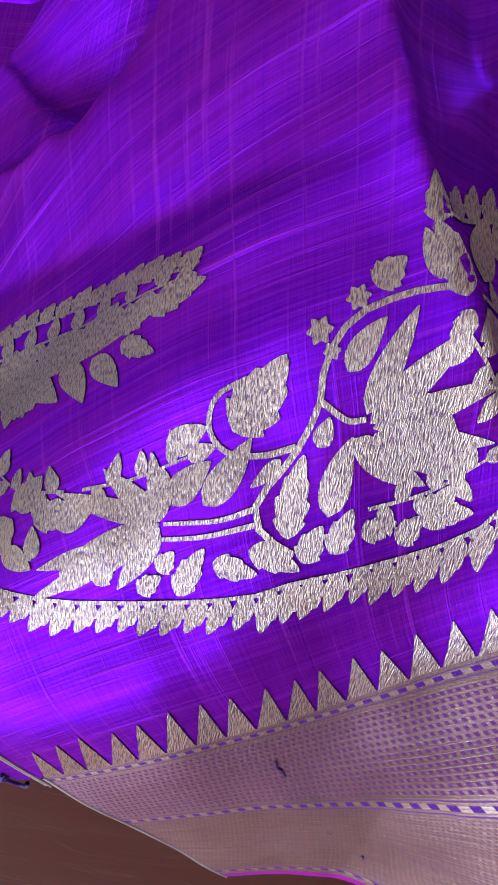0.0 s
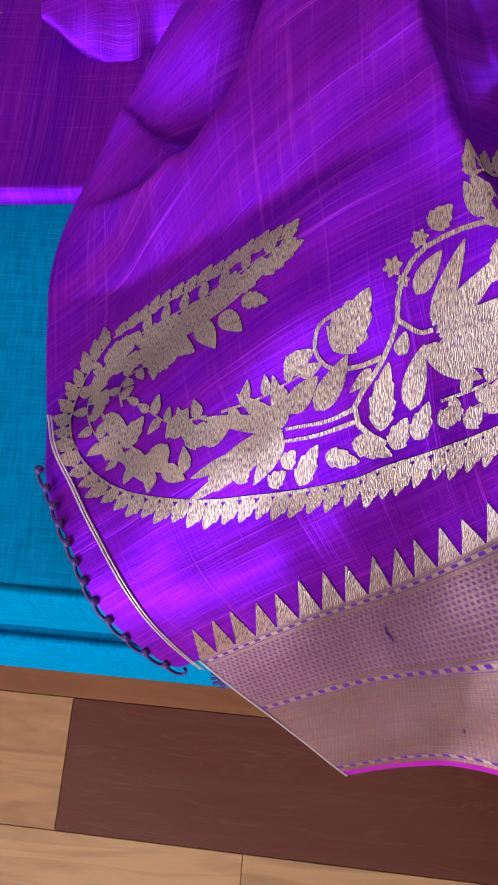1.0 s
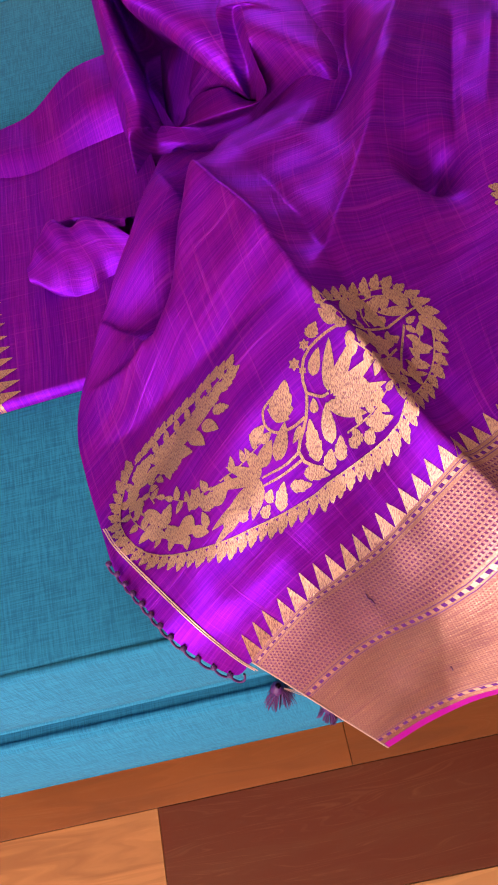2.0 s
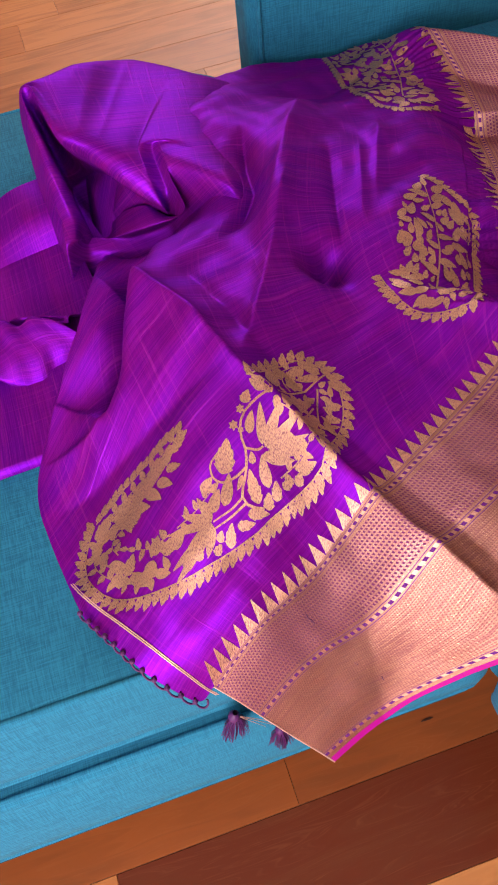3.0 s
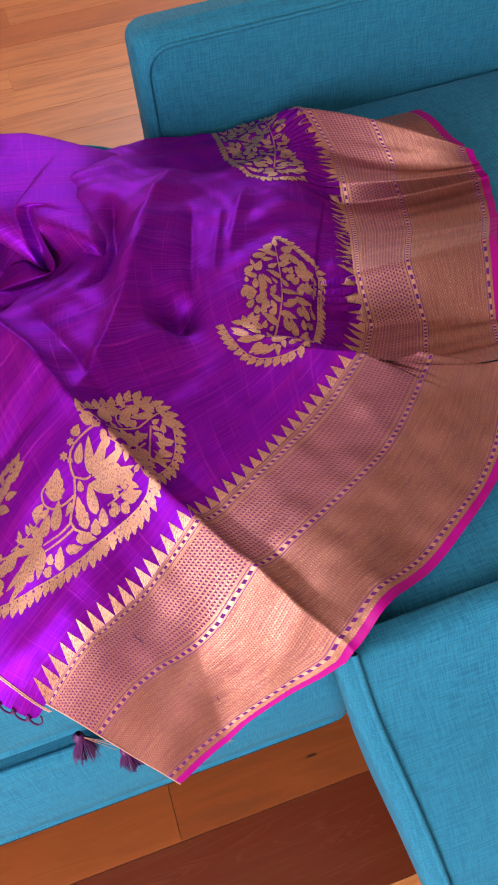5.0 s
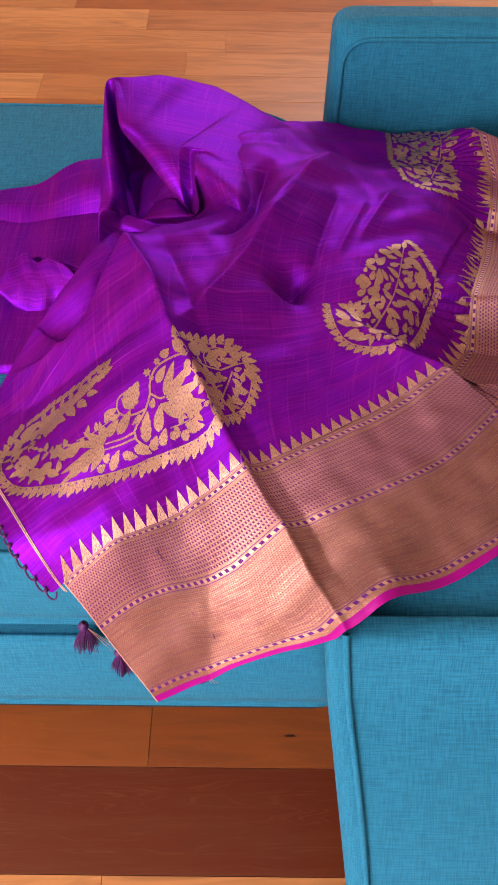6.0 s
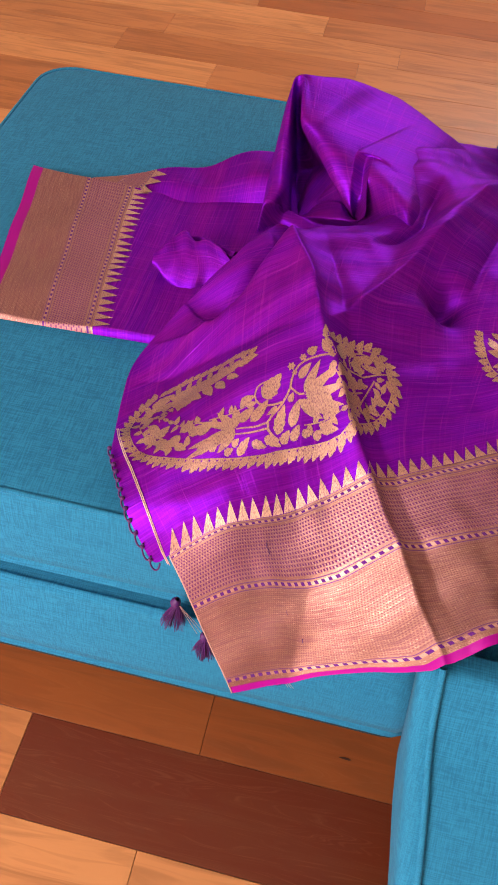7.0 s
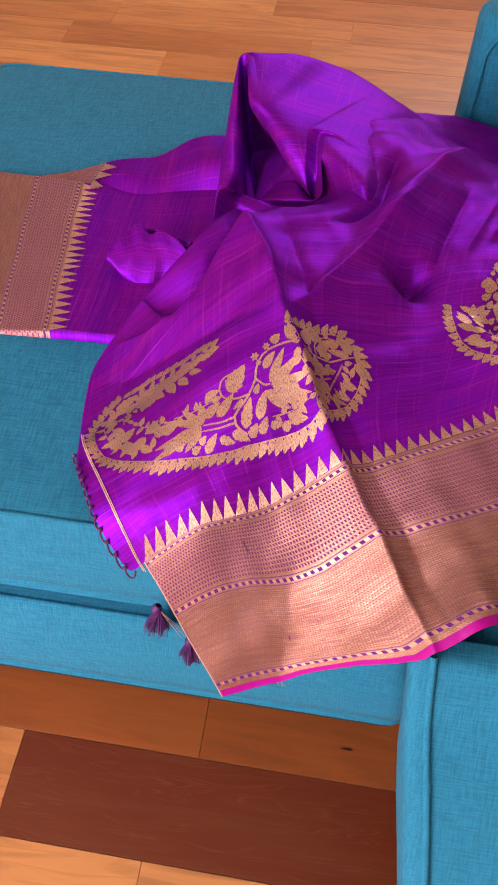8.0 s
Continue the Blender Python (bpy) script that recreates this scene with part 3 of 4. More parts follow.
def coons(u, v):
    """Plan points inside the four edges of the body."""
    c0, c1, d0, d1 = BASE(u), BACK(u), LEFT(v), PLEAT_BASE(v)
    U, V = u[:, None, None], v[None, :, None]
    p00, p10, p01, p11 = BASE(0.0), BASE(1.0), BACK(0.0), BACK(1.0)
    return ((1 - V) * c0[:, None] + V * c1[:, None] + (1 - U) * d0[None] + U * d1[None]
            - ((1 - U) * (1 - V) * p00 + U * (1 - V) * p10 + (1 - U) * V * p01 + U * V * p11))


saree = thing("saree", (0.15, 0.2, 0.49), "purple silk saree with gold zari paisleys, heaped on the ottoman", "saree")
SAREE_INV = Matrix.Translation((-0.15, -0.2, -0.49))


def saree_part(name, me, label="", parent=None):
    me.transform(SAREE_INV)
    return part(name, me, parent or saree, label)


def build_body():
    nu, nv = 330, 420
    u, v = np.linspace(0, 1, nu), np.linspace(0, 1, nv)
    xy = coons(u, v)
    uv = np.dstack(np.meshgrid(u * 0.55, v * 0.75, indexing="ij"))
    U, V = np.meshgrid(u, v, indexing="ij")
    roll = np.clip(U / 0.045, 0, 1)
    roll = np.sqrt(1 - (1 - roll) ** 2)
    back = np.clip((1 - V) / 0.03, 0, 1)
    back = np.sqrt(1 - (1 - back) ** 2)
    keep = np.clip((V - 0.12) / 0.16, 0, 1)
    keep = keep * keep * (3 - 2 * keep)
    f = (1 - keep * (1 - roll)) * back

    def shape(z):
        return np.where(z > 0.494, 0.494 + (z - 0.494) * f, z)

    saree_part("body_cloth", sheet("body_cloth", xy, nu, nv, SILK, uv, 0.0, shape, body_z), "purple shot silk with fine slubs")


def strip(name, inner, outer, nu, nv, lo, hi, material, lift=0.0, wave=None, label="", s0=0.0, s1=1.0, length=0.55):
    s, w = np.linspace(s0, s1, nu), np.linspace(lo, hi, nv)
    a, b = inner(s), outer(s)
    xy = a[:, None] + (b - a)[:, None] * w[None, :, None]
    # the middle line lies nearer the temple row where the cloth hangs steeply
    curve = np.log(0.44) / np.log(np.interp(s, [0, 0.15, 0.3, 0.5, 0.7, 1], [0.36, 0.345, 0.335, 0.40, 0.44, 0.44]))
    uv = np.dstack([np.broadcast_to((s * length)[:, None], (nu, nv)), np.maximum(w, 0)[None, :] ** curve[:, None]])
    shape = None
    if wave is not None:
        S, W = np.meshgrid(s, w, indexing="ij")

        def shape(z):
            return z + wave(S, W)

    return saree_part(name, sheet(name, xy, nu, nv, material, uv, lift, shape, body_z), label)


def uneven(s, w):
    """The slight unevenness of stiff metal-thread cloth."""
    z = 0.0009 * np.sin(s * 38 + 2.5 * w) + 0.0004 * np.sin(s * 83 - 5 * w + 1) + 0.0005 * np.sin(w * 11 + s * 17)
    return z * np.clip(4 * w, 0, 1)


def pleated(name, nv, lo, hi, material, label):
    a, b, c = PLEAT_LINES
    nu, m = len(a), 0.44
    w = np.linspace(lo, hi, nv)[None, :, None]
    p = (a[:, None] * ((w - m) * (w - 1) / m) + b[:, None] * (w * (w - 1) / (m * (m - 1))) + c[:, None] * (w * (w - m) / (1 - m)))
    s = np.linspace(0, 1, nu)[:, None]
    p[..., 2] += (0.0010 * np.sin(s * 71 + 3 * w[..., 0]) + 0.0007 * np.sin(s * 143 - 4 * w[..., 0])) * np.clip(3 * w[..., 0], 0, 1)
    uv = np.dstack(np.meshgrid(np.linspace(0, PLEAT_BASE.length * 1.2, nu), np.linspace(lo, hi, nv), indexing="ij"))
    saree_part(name, mesh_of(name, p.reshape(-1, 3), grid_faces(nu, nv), material, uv.reshape(-1, 2)), label)


def build_borders():
    strip("zari_border", BASE, HEM, 420, 60, 0.0, 0.955, BORDER, wave=uneven, label="broad gold and pink woven zari border")
    strip("selvedge", BASE, HEM, 420, 6, 0.955, 1.0, PINK, wave=uneven, label="bright magenta selvedge")
    pleated("pleated_border", 60, 0.0, 0.955, BORDER, "gold zari border gathered in pleats")
    pleated("selvedge", 8, 0.955, 1.0, PINK, "bright magenta selvedge")
    # the border's end, turned under the last pleat
    inner, outer = spline([(0.560, 0.668), (0.590, 0.630), (0.610, 0.560)]), spline([(0.672, 0.666), (0.684, 0.610), (0.690, 0.548)])
    for name, lo, hi, material, label in (("zari_border", 0.1, 0.86, BORDER, "gold zari border turned under the last pleat"), ("selvedge", 0.86, 1.0, PINK, "bright magenta selvedge turned under")):
        s, w = np.linspace(0, 1, 50), np.linspace(lo, hi, 20)
        a, b = inner(s), outer(s)
        xy = a[:, None] + (b - a)[:, None] * w[None, :, None]
        z = 0.4975 + 0.003 * np.sin(s * 7)[:, None] + 0 * w[None]
        uv = np.dstack(np.meshgrid(s * 0.15, w * 1.08, indexing="ij"))
        saree_part(name, mesh_of(name, np.dstack([xy, z]).reshape(-1, 3), grid_faces(50, 20), material, uv.reshape(-1, 2)), label)


build_body()
build_borders()


def draped(name, plan, faces, material, lift=0.0006, uvs=None, height=cloth_z):
    """Flat pieces drawn in plan, laid on the cloth."""
    p = np.asarray(plan, dtype=float)
    z = height(p[:, 0], p[:, 1]) + lift
    return mesh_of(name, np.c_[p, z], faces, material, p if uvs is None else uvs)


# ---- temple rows
def temple_plan(line, towards, pitch, tall, start=0.0, end=1.0, seed=3):
    """Pointed steps along a line; towards: +1 if the points lie to the left of it."""
    rng = random.Random(seed)
    n = int(line.length * (end - start) / pitch)
    pts, faces, uvs = [], [], []
    for k in range(n):
        a, b = line(start + (end - start) * k / n), line(start + (end - start) * (k + 0.94) / n)
        d = b - a
        nrm = np.array([-d[1], d[0]]) / np.hypot(*d) * towards
        hgt = tall * rng.uniform(0.92, 1.08)
        tip = (a + b) / 2 + nrm * hgt + d * rng.uniform(-0.12, 0.12)
        first = len(pts)
        for r in range(8):
            f = r / 7
            for c in range(3):
                q = a + d * c / 2
                pts.append(q * (1 - f) + tip * f if r < 7 else tip + (q - tip) * 0.04)
                uvs.append((c * 0.5 * pitch + k * pitch, f * 0.3))
        faces += [(first + r * 3 + c, first + r * 3 + c + 1, first + (r + 1) * 3 + c + 1, first + (r + 1) * 3 + c) for r in range(7) for c in range(2)]
    return np.array(pts), faces, np.array(uvs)


def temple_row(line, towards, pitch, tall, start, end, height=None, seed=3):
    pts, faces, uvs = temple_plan(line, towards, pitch, tall, start, end, seed)
    for k in range(len(pts) // 24):
        me = draped("temple", pts[k * 24:k * 24 + 24], faces[:14], TEMPLE, 0.0008, None, height or cloth_z)
        saree_part("temple", me, "pointed gold zari step" if k == 0 else "")


def build_temples():
    temple_row(BASE, 1, 0.0114, 0.0145, 0.0, 0.985, body_z)
    temple_row(PLEAT_BASE, 1, 0.0135, 0.020, 0.03, 1.0, body_z)


# ---- paisley motifs
class Motif:
    """Gathers woven shapes in plan: leaves, stems, flowers."""

    def __init__(self, seed):
        self.pts, self.faces, self.rng = [], [], random.Random(seed)

    def ribbon(self, left, right):
        first = len(self.pts)
        for a, b in zip(left, right):
            self.pts += [a, (a + b) / 2, b]
        for i in range(len(left) - 1):
            k = first + 3 * i
            self.faces += [(k, k + 1, k + 4, k + 3), (k + 1, k + 2, k + 5, k + 4)]

    def leaf(self, x, y, turn, size, wide=0.42, bend=0.0, teeth=0):
        """A pointed leaf from its foot at (x, y)."""
        n = 11 if not teeth else 6 * teeth + 1
        left, right = [], []
        for i in range(n):
            f = i / (n - 1)
            a = radians(turn) + bend * f
            mid = np.array([x + size * f * math.cos(radians(turn) + bend * f * 0.5), y + size * f * math.sin(radians(turn) + bend * f * 0.5)])
            w = size * wide * (math.sin(math.pi * min(f ** 0.75, 1)) ** 0.8 * (1 - 0.25 * f)) * 0.5 + 0.0002
            if teeth:
                w *= 1.0 + 0.30 * ((f * teeth) % 1.0) - 0.12
            side = np.array([-math.sin(a), math.cos(a)]) * w
            left.append(mid + side)
            right.append(mid - side)
        self.ribbon(left, right)

    def stem(self, points, w0, w1):
        c = spline(points)
        t = np.linspace(0, 1, 26)
        p = c(t)
        d = np.gradient(p, axis=0)
        d /= np.linalg.norm(d, axis=1)[:, None]
        nrm = np.c_[-d[:, 1], d[:, 0]] * (w0 + (w1 - w0) * t)[:, None] / 2
        self.ribbon(list(p + nrm), list(p - nrm))
        return c

    def sprig(self, points, count, size, spread=48, w=0.0016, wide=0.5, start=0.1, teeth=0):
        """A stem with leaves on both sides."""
        c = self.stem(points, w, w * 0.6)
        for k in range(count):
            f = start + (0.98 - start) * k / max(count - 1, 1)
            p, q = c(f), c(min(f + 0.02, 1)) if f < 0.97 else 2 * c(f) - c(f - 0.02)
            turn = math.degrees(math.atan2(*(q - p)[::-1]))
            side = 1 if k % 2 else -1
            if k == count - 1:
                side = 0
            s = size * self.rng.uniform(0.85, 1.2)
            self.leaf(p[0], p[1], turn + side * spread * self.rng.uniform(0.8, 1.2), s, wide * self.rng.uniform(0.85, 1.15), 0.5 * side, teeth)

    def rosette(self, x, y, size, petals=6):
        for k in range(petals):
            self.leaf(x, y, k * 360 / petals + 15, size, 0.75)

    def rim(self, points, pitch, size, side, slant=38, wide=0.55, inset=0.0):
        """A line edged with a row of slanting leaves on its outer side."""
        c = self.stem(points, 0.0014, 0.0012)
        n = int(c.length / pitch)
        for k in range(n):
            f = (k + 0.3) / n
            p, q = c(f), c(min(f + 0.01, 1.0))
            turn = math.degrees(math.atan2(*(q - p)[::-1])) if f < 0.985 else turn
            s = size * self.rng.uniform(0.88, 1.1)
            self.leaf(p[0], p[1], turn + side * slant, s, wide, 0.25 * side, 3)


    def scatter(self, inside, root, gap, size):
        """Small leaves in the free places inside an outline, growing away from a root."""
        taken = [(float(p[0]), float(p[1])) for p in self.pts]
        xs, ys = [p[0] for p in inside], [p[1] for p in inside]
        for _ in range(900):
            x, y = self.rng.uniform(min(xs), max(xs)), self.rng.uniform(min(ys), max(ys))
            if not within(np.array([x]), np.array([y]), inside)[0] or any(math.hypot(x - a, y - b) < gap * 0.62 for a, b in taken):
                continue
            turn = math.degrees(math.atan2(y - root[1], x - root[0])) + self.rng.uniform(-60, 60)
            s = size * self.rng.uniform(0.75, 1.25)
            c, d = math.cos(radians(turn)) * s / 2, math.sin(radians(turn)) * s / 2
            self.leaf(x - c, y - d, turn, s, self.rng.uniform(0.45, 0.62), self.rng.uniform(-0.4, 0.4), 3 if self.rng.random() < 0.4 else 0)
            taken += [(x - c * k, y - d * k) for k in (-0.9, -0.45, 0.0, 0.45, 0.9)]


def within(x, y, outline_points):
    """Which plan points lie inside an outline."""
    ok = np.zeros(len(x), dtype=bool)
    for (ax, ay), (bx, by) in zip(outline_points, outline_points[1:] + outline_points[:1]):
        ok ^= ((ay > y) != (by > y)) & (x < (bx - ax) * (y - ay) / (by - ay + 1e-12) + ax)
    return ok


# leaves of the motif in millimetres: foot x, foot y, direction, length, width to length
BELLY = [(15.9, 86.4, 44, 25.4, 0.66), (-4.4, 79.0, 32, 14.4, 0.62), (-1.7, 63.0, 49, 18.6, 0.55), (9.7, 63.9, 45, 24.5, 0.42), (38.1, 57.7, 87, 24.4, 0.44), (49.8, 65.9, 82, 22.9, 0.44),
         (52.9, 88.1, -34, 26.7, 0.36), (47.7, 105.3, 60, 16.9, 0.48), (51.5, 127.5, 49, 10.6, 0.9), (42.7, 84.5, 62, 8.7, 0.7), (31.9, 80.0, -132, 12.2, 0.35)]
LOTUS = [(55.4, 95.1, 65, 29.7, 0.40), (56.9, 92.9, 40, 36.0, 0.36), (58.2, 91.8, 17, 39.6, 0.28), (58.9, 90.1, -3, 36.8, 0.29), (58.8, 88.8, -21, 25.2, 0.32)]
FLOWER = [(-4.0, 57.8, 95, 21.4, 0.50), (-4.0, 57.8, 142, 26.5, 0.43), (-4.0, 57.8, 167, 39.4, 0.27), (-4.2, 56.7, -167, 31.7, 0.29), (-4.8, 55.5, -151, 51.8, 0.26), (-4.2, 55.6, -125, 24.6, 0.50),
          (-20.0, 46.5, -171, 28.7, 0.33)]
INNER_ROW = [(-3.3, 42.1, 40, 8.3, 0.8), (4.4, 35.1, 63, 17.5, 0.5), (-9.1, 34.1, 39, 9.6, 0.7), (15.1, 47.4, -21, 15.3, 0.5), (26.3, 52.4, -14, 18.0, 0.48), (44.4, 51.2, 68, 12.7, 0.7), (52.7, 55.4, 59, 14.6, 0.6),
             (61.6, 61.9, 27, 12.1, 0.6), (74.1, 61.6, 55, 10.9, 0.73), (80.8, 67.9, 51, 14.2, 0.76), (82.1, 71.2, 9, 13.3, 0.53), (-24, 34.5, 60, 11, 0.7), (-36, 33, 50, 11, 0.7)]
TAIL = [(-88.6, 55.8, 33, 18.5, 0.6), (-84.9, 52.7, -49, 24, 0.47), (-60.3, 53.3, -139, 21.3, 0.55), (-60.6, 57.2, 35, 15.9, 0.7), (-50.9, 52.3, 26, 17.3, 0.6), (-100.6, 72.6, -45, 24.5, 0.42), (-62.2, 42.5, -40, 14, 0.6),
        (-42.0, 51.7, 35, 19.6, 0.55), (-83.1, 107.6, -50, 22, 0.5), (-67.2, 109.1, -52, 22, 0.5), (-50.5, 110.7, -54, 20, 0.5), (-38.0, 110.6, -43, 17, 0.5), (-26.7, 114.8, -37, 14, 0.5)]
TAIL_BACK = [(-107.2, 105.1, 21, 24.9, 0.5), (-85.3, 109.8, 21, 25.6, 0.5), (-63.9, 112.2, 27, 22.5, 0.55), (-46.1, 114.8, 31, 21.4, 0.55), (-30.0, 118.7, 28, 18.0, 0.55), (-17.8, 122.3, 25, 20.5, 0.42),
             (-114.7, 87.4, 45, 22, 0.5), (-104.0, 89.4, -102, 20, 0.5), (-75.6, 95.9, 10, 20.3, 0.6), (-101.8, 60.1, -47, 21.8, 0.5)]
HEAD = [(76.5, 126.0, 108, 22.3, 0.42), (83.2, 136.4, 89, 24.4, 0.50), (70.6, 130.3, 126, 15.2, 0.45), (90.6, 150.3, 75, 17.7, 0.60), (96.6, 150.5, 39, 19.0, 0.50), (108.4, 152.9, 52, 15.0, 0.42), (127.1, 154.8, 91, 14.1, 0.52),
        (128.7, 153.2, 133, 22.9, 0.40), (132.0, 153.2, 41, 11.6, 0.80), (133.8, 152.5, -53, 13.5, 0.50), (133.2, 145.4, -44, 14.3, 0.46), (126.5, 150.8, -182, 21.7, 0.36), (122.4, 139.0, -46, 8.4, 0.50), (90.6, 127.5, -124, 14.1, 0.80)]
HEAD_LOW = [(79.0, 122.8, -125, 10.6, 0.60), (124.2, 128.4, -32, 13.3, 0.60), (121.2, 119.4, -39, 13.0, 0.55), (117.9, 114.2, -83, 17.7, 0.45), (109.7, 111.5, -160, 21.4, 0.50), (113.6, 103.3, -159, 16.4, 0.45),
            (108.7, 95.5, -120, 15.4, 0.90), (63.4, 98.9, -35, 31.6, 0.60)]


def paisley():
    """The mango-shaped motif, drawn where it lies nearest the border's end."""
    m = Motif(5)
    for rows, teeth, bend in ((BELLY, 0, 0.25), (LOTUS, 0, 0.0), (FLOWER, 0, 0.1), (INNER_ROW, 3, 0.2), (TAIL, 0, 0.25), (TAIL_BACK, 4, 0.2), (HEAD, 0, 0.3), (HEAD_LOW, 0, 0.2)):
        for k, (x, y, turn, long, wide) in enumerate(rows):
            m.leaf(x / 1000, y / 1000, turn + 8, long / 1000, (0.74 if rows is LOTUS or rows is FLOWER else 1.0 if rows is HEAD or rows is HEAD_LOW else 1.1 if rows is TAIL or rows is TAIL_BACK else 1.04) * wide, -bend if k % 3 else bend, teeth or (4 if k % 4 == 0 and rows is not LOTUS else 0))
    # the rim line with its leaves: belly, tail, head
    m.rim([(0.106, 0.080), (0.0954, 0.0673), (0.0640, 0.0524), (0.0446, 0.0453), (0.0250, 0.0370), (-0.0174, 0.0295), (-0.0494, 0.0270), (-0.0840, 0.0325), (-0.1106, 0.0486), (-0.1245, 0.0754), (-0.1200, 0.0989), (-0.1060, 0.1180)], 0.0078, 0.0136, 1, 46, 0.60)
    m.rim([(0.0640, 0.1420), (0.0707, 0.1490), (0.0911, 0.1630), (0.1118, 0.1680), (0.1280, 0.1630), (0.1390, 0.1500), (0.1410, 0.1308), (0.1345, 0.1120), (0.1190, 0.0930), (0.106, 0.080)], 0.0078, 0.0130, 1, 46, 0.60)
    m.rim([(-0.1040, 0.1190), (-0.070, 0.1300), (-0.035, 0.1340), (-0.004, 0.1350)], 0.0070, 0.0100, 1, 36, 0.74)
    # small leaves that fill the tail and the head
    m.sprig([(-0.050, 0.0400), (-0.080, 0.0440), (-0.106, 0.0640), (-0.1150, 0.0860), (-0.1060, 0.1060)], 17, 0.0095, 62, 0.0012, 0.62)
    m.sprig([(-0.0900, 0.0760), (-0.0940, 0.0880), (-0.0860, 0.0960), (-0.0640, 0.0990)], 9, 0.0095, 62, 0.0012, 0.62)
    m.sprig([(-0.0980, 0.1150), (-0.0700, 0.1210), (-0.0400, 0.1260), (-0.0080, 0.1320)], 15, 0.0085, 55, 0.0012, 0.62)
    m.sprig([(-0.0400, 0.0640), (-0.0600, 0.0640), (-0.0740, 0.0720)], 8, 0.0090, 60, 0.0012, 0.62)
    m.stem([(0.0940, 0.1580), (0.0919, 0.1446), (0.0949, 0.1349)], 0.0014, 0.0012)
    m.stem([(0.1116, 0.1240), (0.0964, 0.1091), (0.0852, 0.1056)], 0.0014, 0.0012)
    m.sprig([(0.0800, 0.1500), (0.0920, 0.1590), (0.1060, 0.1630), (0.1200, 0.1610)], 7, 0.0080, 58, 0.0012, 0.55)
    m.sprig([(0.1190, 0.1060), (0.1270, 0.1200), (0.1310, 0.1330)], 7, 0.0085, 58, 0.0012, 0.55)
    m.sprig([(0.0780, 0.1180), (0.0900, 0.1080), (0.0980, 0.0980)], 7, 0.0080, 58, 0.0012, 0.55)
    m.sprig([(0.1130, 0.1169), (0.1080, 0.1050), (0.1060, 0.0920)], 6, 0.0085, 58, 0.0012, 0.55)
    m.sprig([(0.0620, 0.0700), (0.0800, 0.0780), (0.0950, 0.0890)], 7, 0.0095, 55, 0.0012, 0.5)
    m.sprig([(-0.0330, 0.0650), (-0.0150, 0.0700), (0.0030, 0.0780)], 7, 0.0090, 55, 0.0012, 0.5)
    # stems
    m.stem([(0.0410, 0.0532), (0.0297, 0.0580), (0.0266, 0.0666), (0.0364, 0.0826), (0.0411, 0.0968), (0.0407, 0.1074), (0.0474, 0.1197), (0.0636, 0.1272), (0.0781, 0.1286), (0.0969, 0.1333), (0.1337, 0.1526)], 0.0022, 0.0016)
    m.stem([(0.0269, 0.0651), (0.0146, 0.0598), (-0.0028, 0.0568)], 0.0018, 0.0012)
    m.stem([(0.0291, 0.0609), (0.0113, 0.0546), (-0.0048, 0.0517)], 0.0018, 0.0012)
    m.stem([(0.0360, 0.0839), (0.0259, 0.0804), (0.0150, 0.0802), (0.0085, 0.0862), (0.0093, 0.0952), (0.0181, 0.1014)], 0.0020, 0.0014)
    m.stem([(0.0411, 0.0968), (0.0498, 0.0927), (0.0557, 0.0937)], 0.0018, 0.0016)
    m.stem([(-0.0655, 0.0428), (-0.0958, 0.0658), (-0.1090, 0.0868), (-0.0969, 0.1013), (-0.0664, 0.1054), (-0.0353, 0.1138), (-0.0042, 0.1302)], 0.0018, 0.0012)
    m.stem([(0.1213, 0.1400), (0.1130, 0.1169), (0.1101, 0.0939), (0.1080, 0.0860)], 0.0016, 0.0012)
    # the serrated feather of the tail, and small leaves between
    m.leaf(-0.108, 0.099, 12, 0.104, 0.11, 0.12, 9)
    m.scatter([(-0.055, 0.036), (-0.105, 0.055), (-0.118, 0.090), (-0.100, 0.113), (-0.030, 0.128), (-0.008, 0.130), (-0.035, 0.106), (-0.070, 0.092), (-0.086, 0.084), (-0.080, 0.070), (-0.050, 0.062), (-0.030, 0.048)], (-0.06, 0.03), 0.0062, 0.0105)
    m.scatter([(0.082, 0.150), (0.112, 0.163), (0.130, 0.155), (0.136, 0.132), (0.122, 0.104), (0.104, 0.092), (0.092, 0.108), (0.082, 0.128)], (0.08, 0.10), 0.0060, 0.0100)
    for x, y, r in ((0.0375, 0.1150, 0.0040), (0.0470, 0.1245, 0.0036), (0.0420, 0.1100, 0.0026), (0.0985, 0.1215, 0.0085), (0.1010, 0.1450, 0.0085)):
        m.rosette(x, y, r, 6)
    return np.array(m.pts), m.faces


def part_paisley(edge, first, last, side, root, tip, seed):
    """What shows of a paisley that a fold cuts: its leafy rim along part of the outline, a stem, and leaves within."""
    m = Motif(seed)
    m.rim(edge[first:last], 0.0080, 0.0110, side, 46, 0.74)
    mid = ((root[0] + tip[0]) / 2 + 0.008, (root[1] + tip[1]) / 2 - 0.006)
    m.sprig([root, mid, tip], 9, 0.019, 52, 0.0020, 0.46)
    cx, cy = np.mean([p[0] for p in edge]), np.mean([p[1] for p in edge])
    inner = [(cx + (x - cx) * 0.93, cy + (y - cy) * 0.93) for x, y in edge]
    m.scatter(inner, root, 0.0088, 0.0165)
    m.scatter(inner, root, 0.0060, 0.0095)
    return np.array(m.pts), m.faces


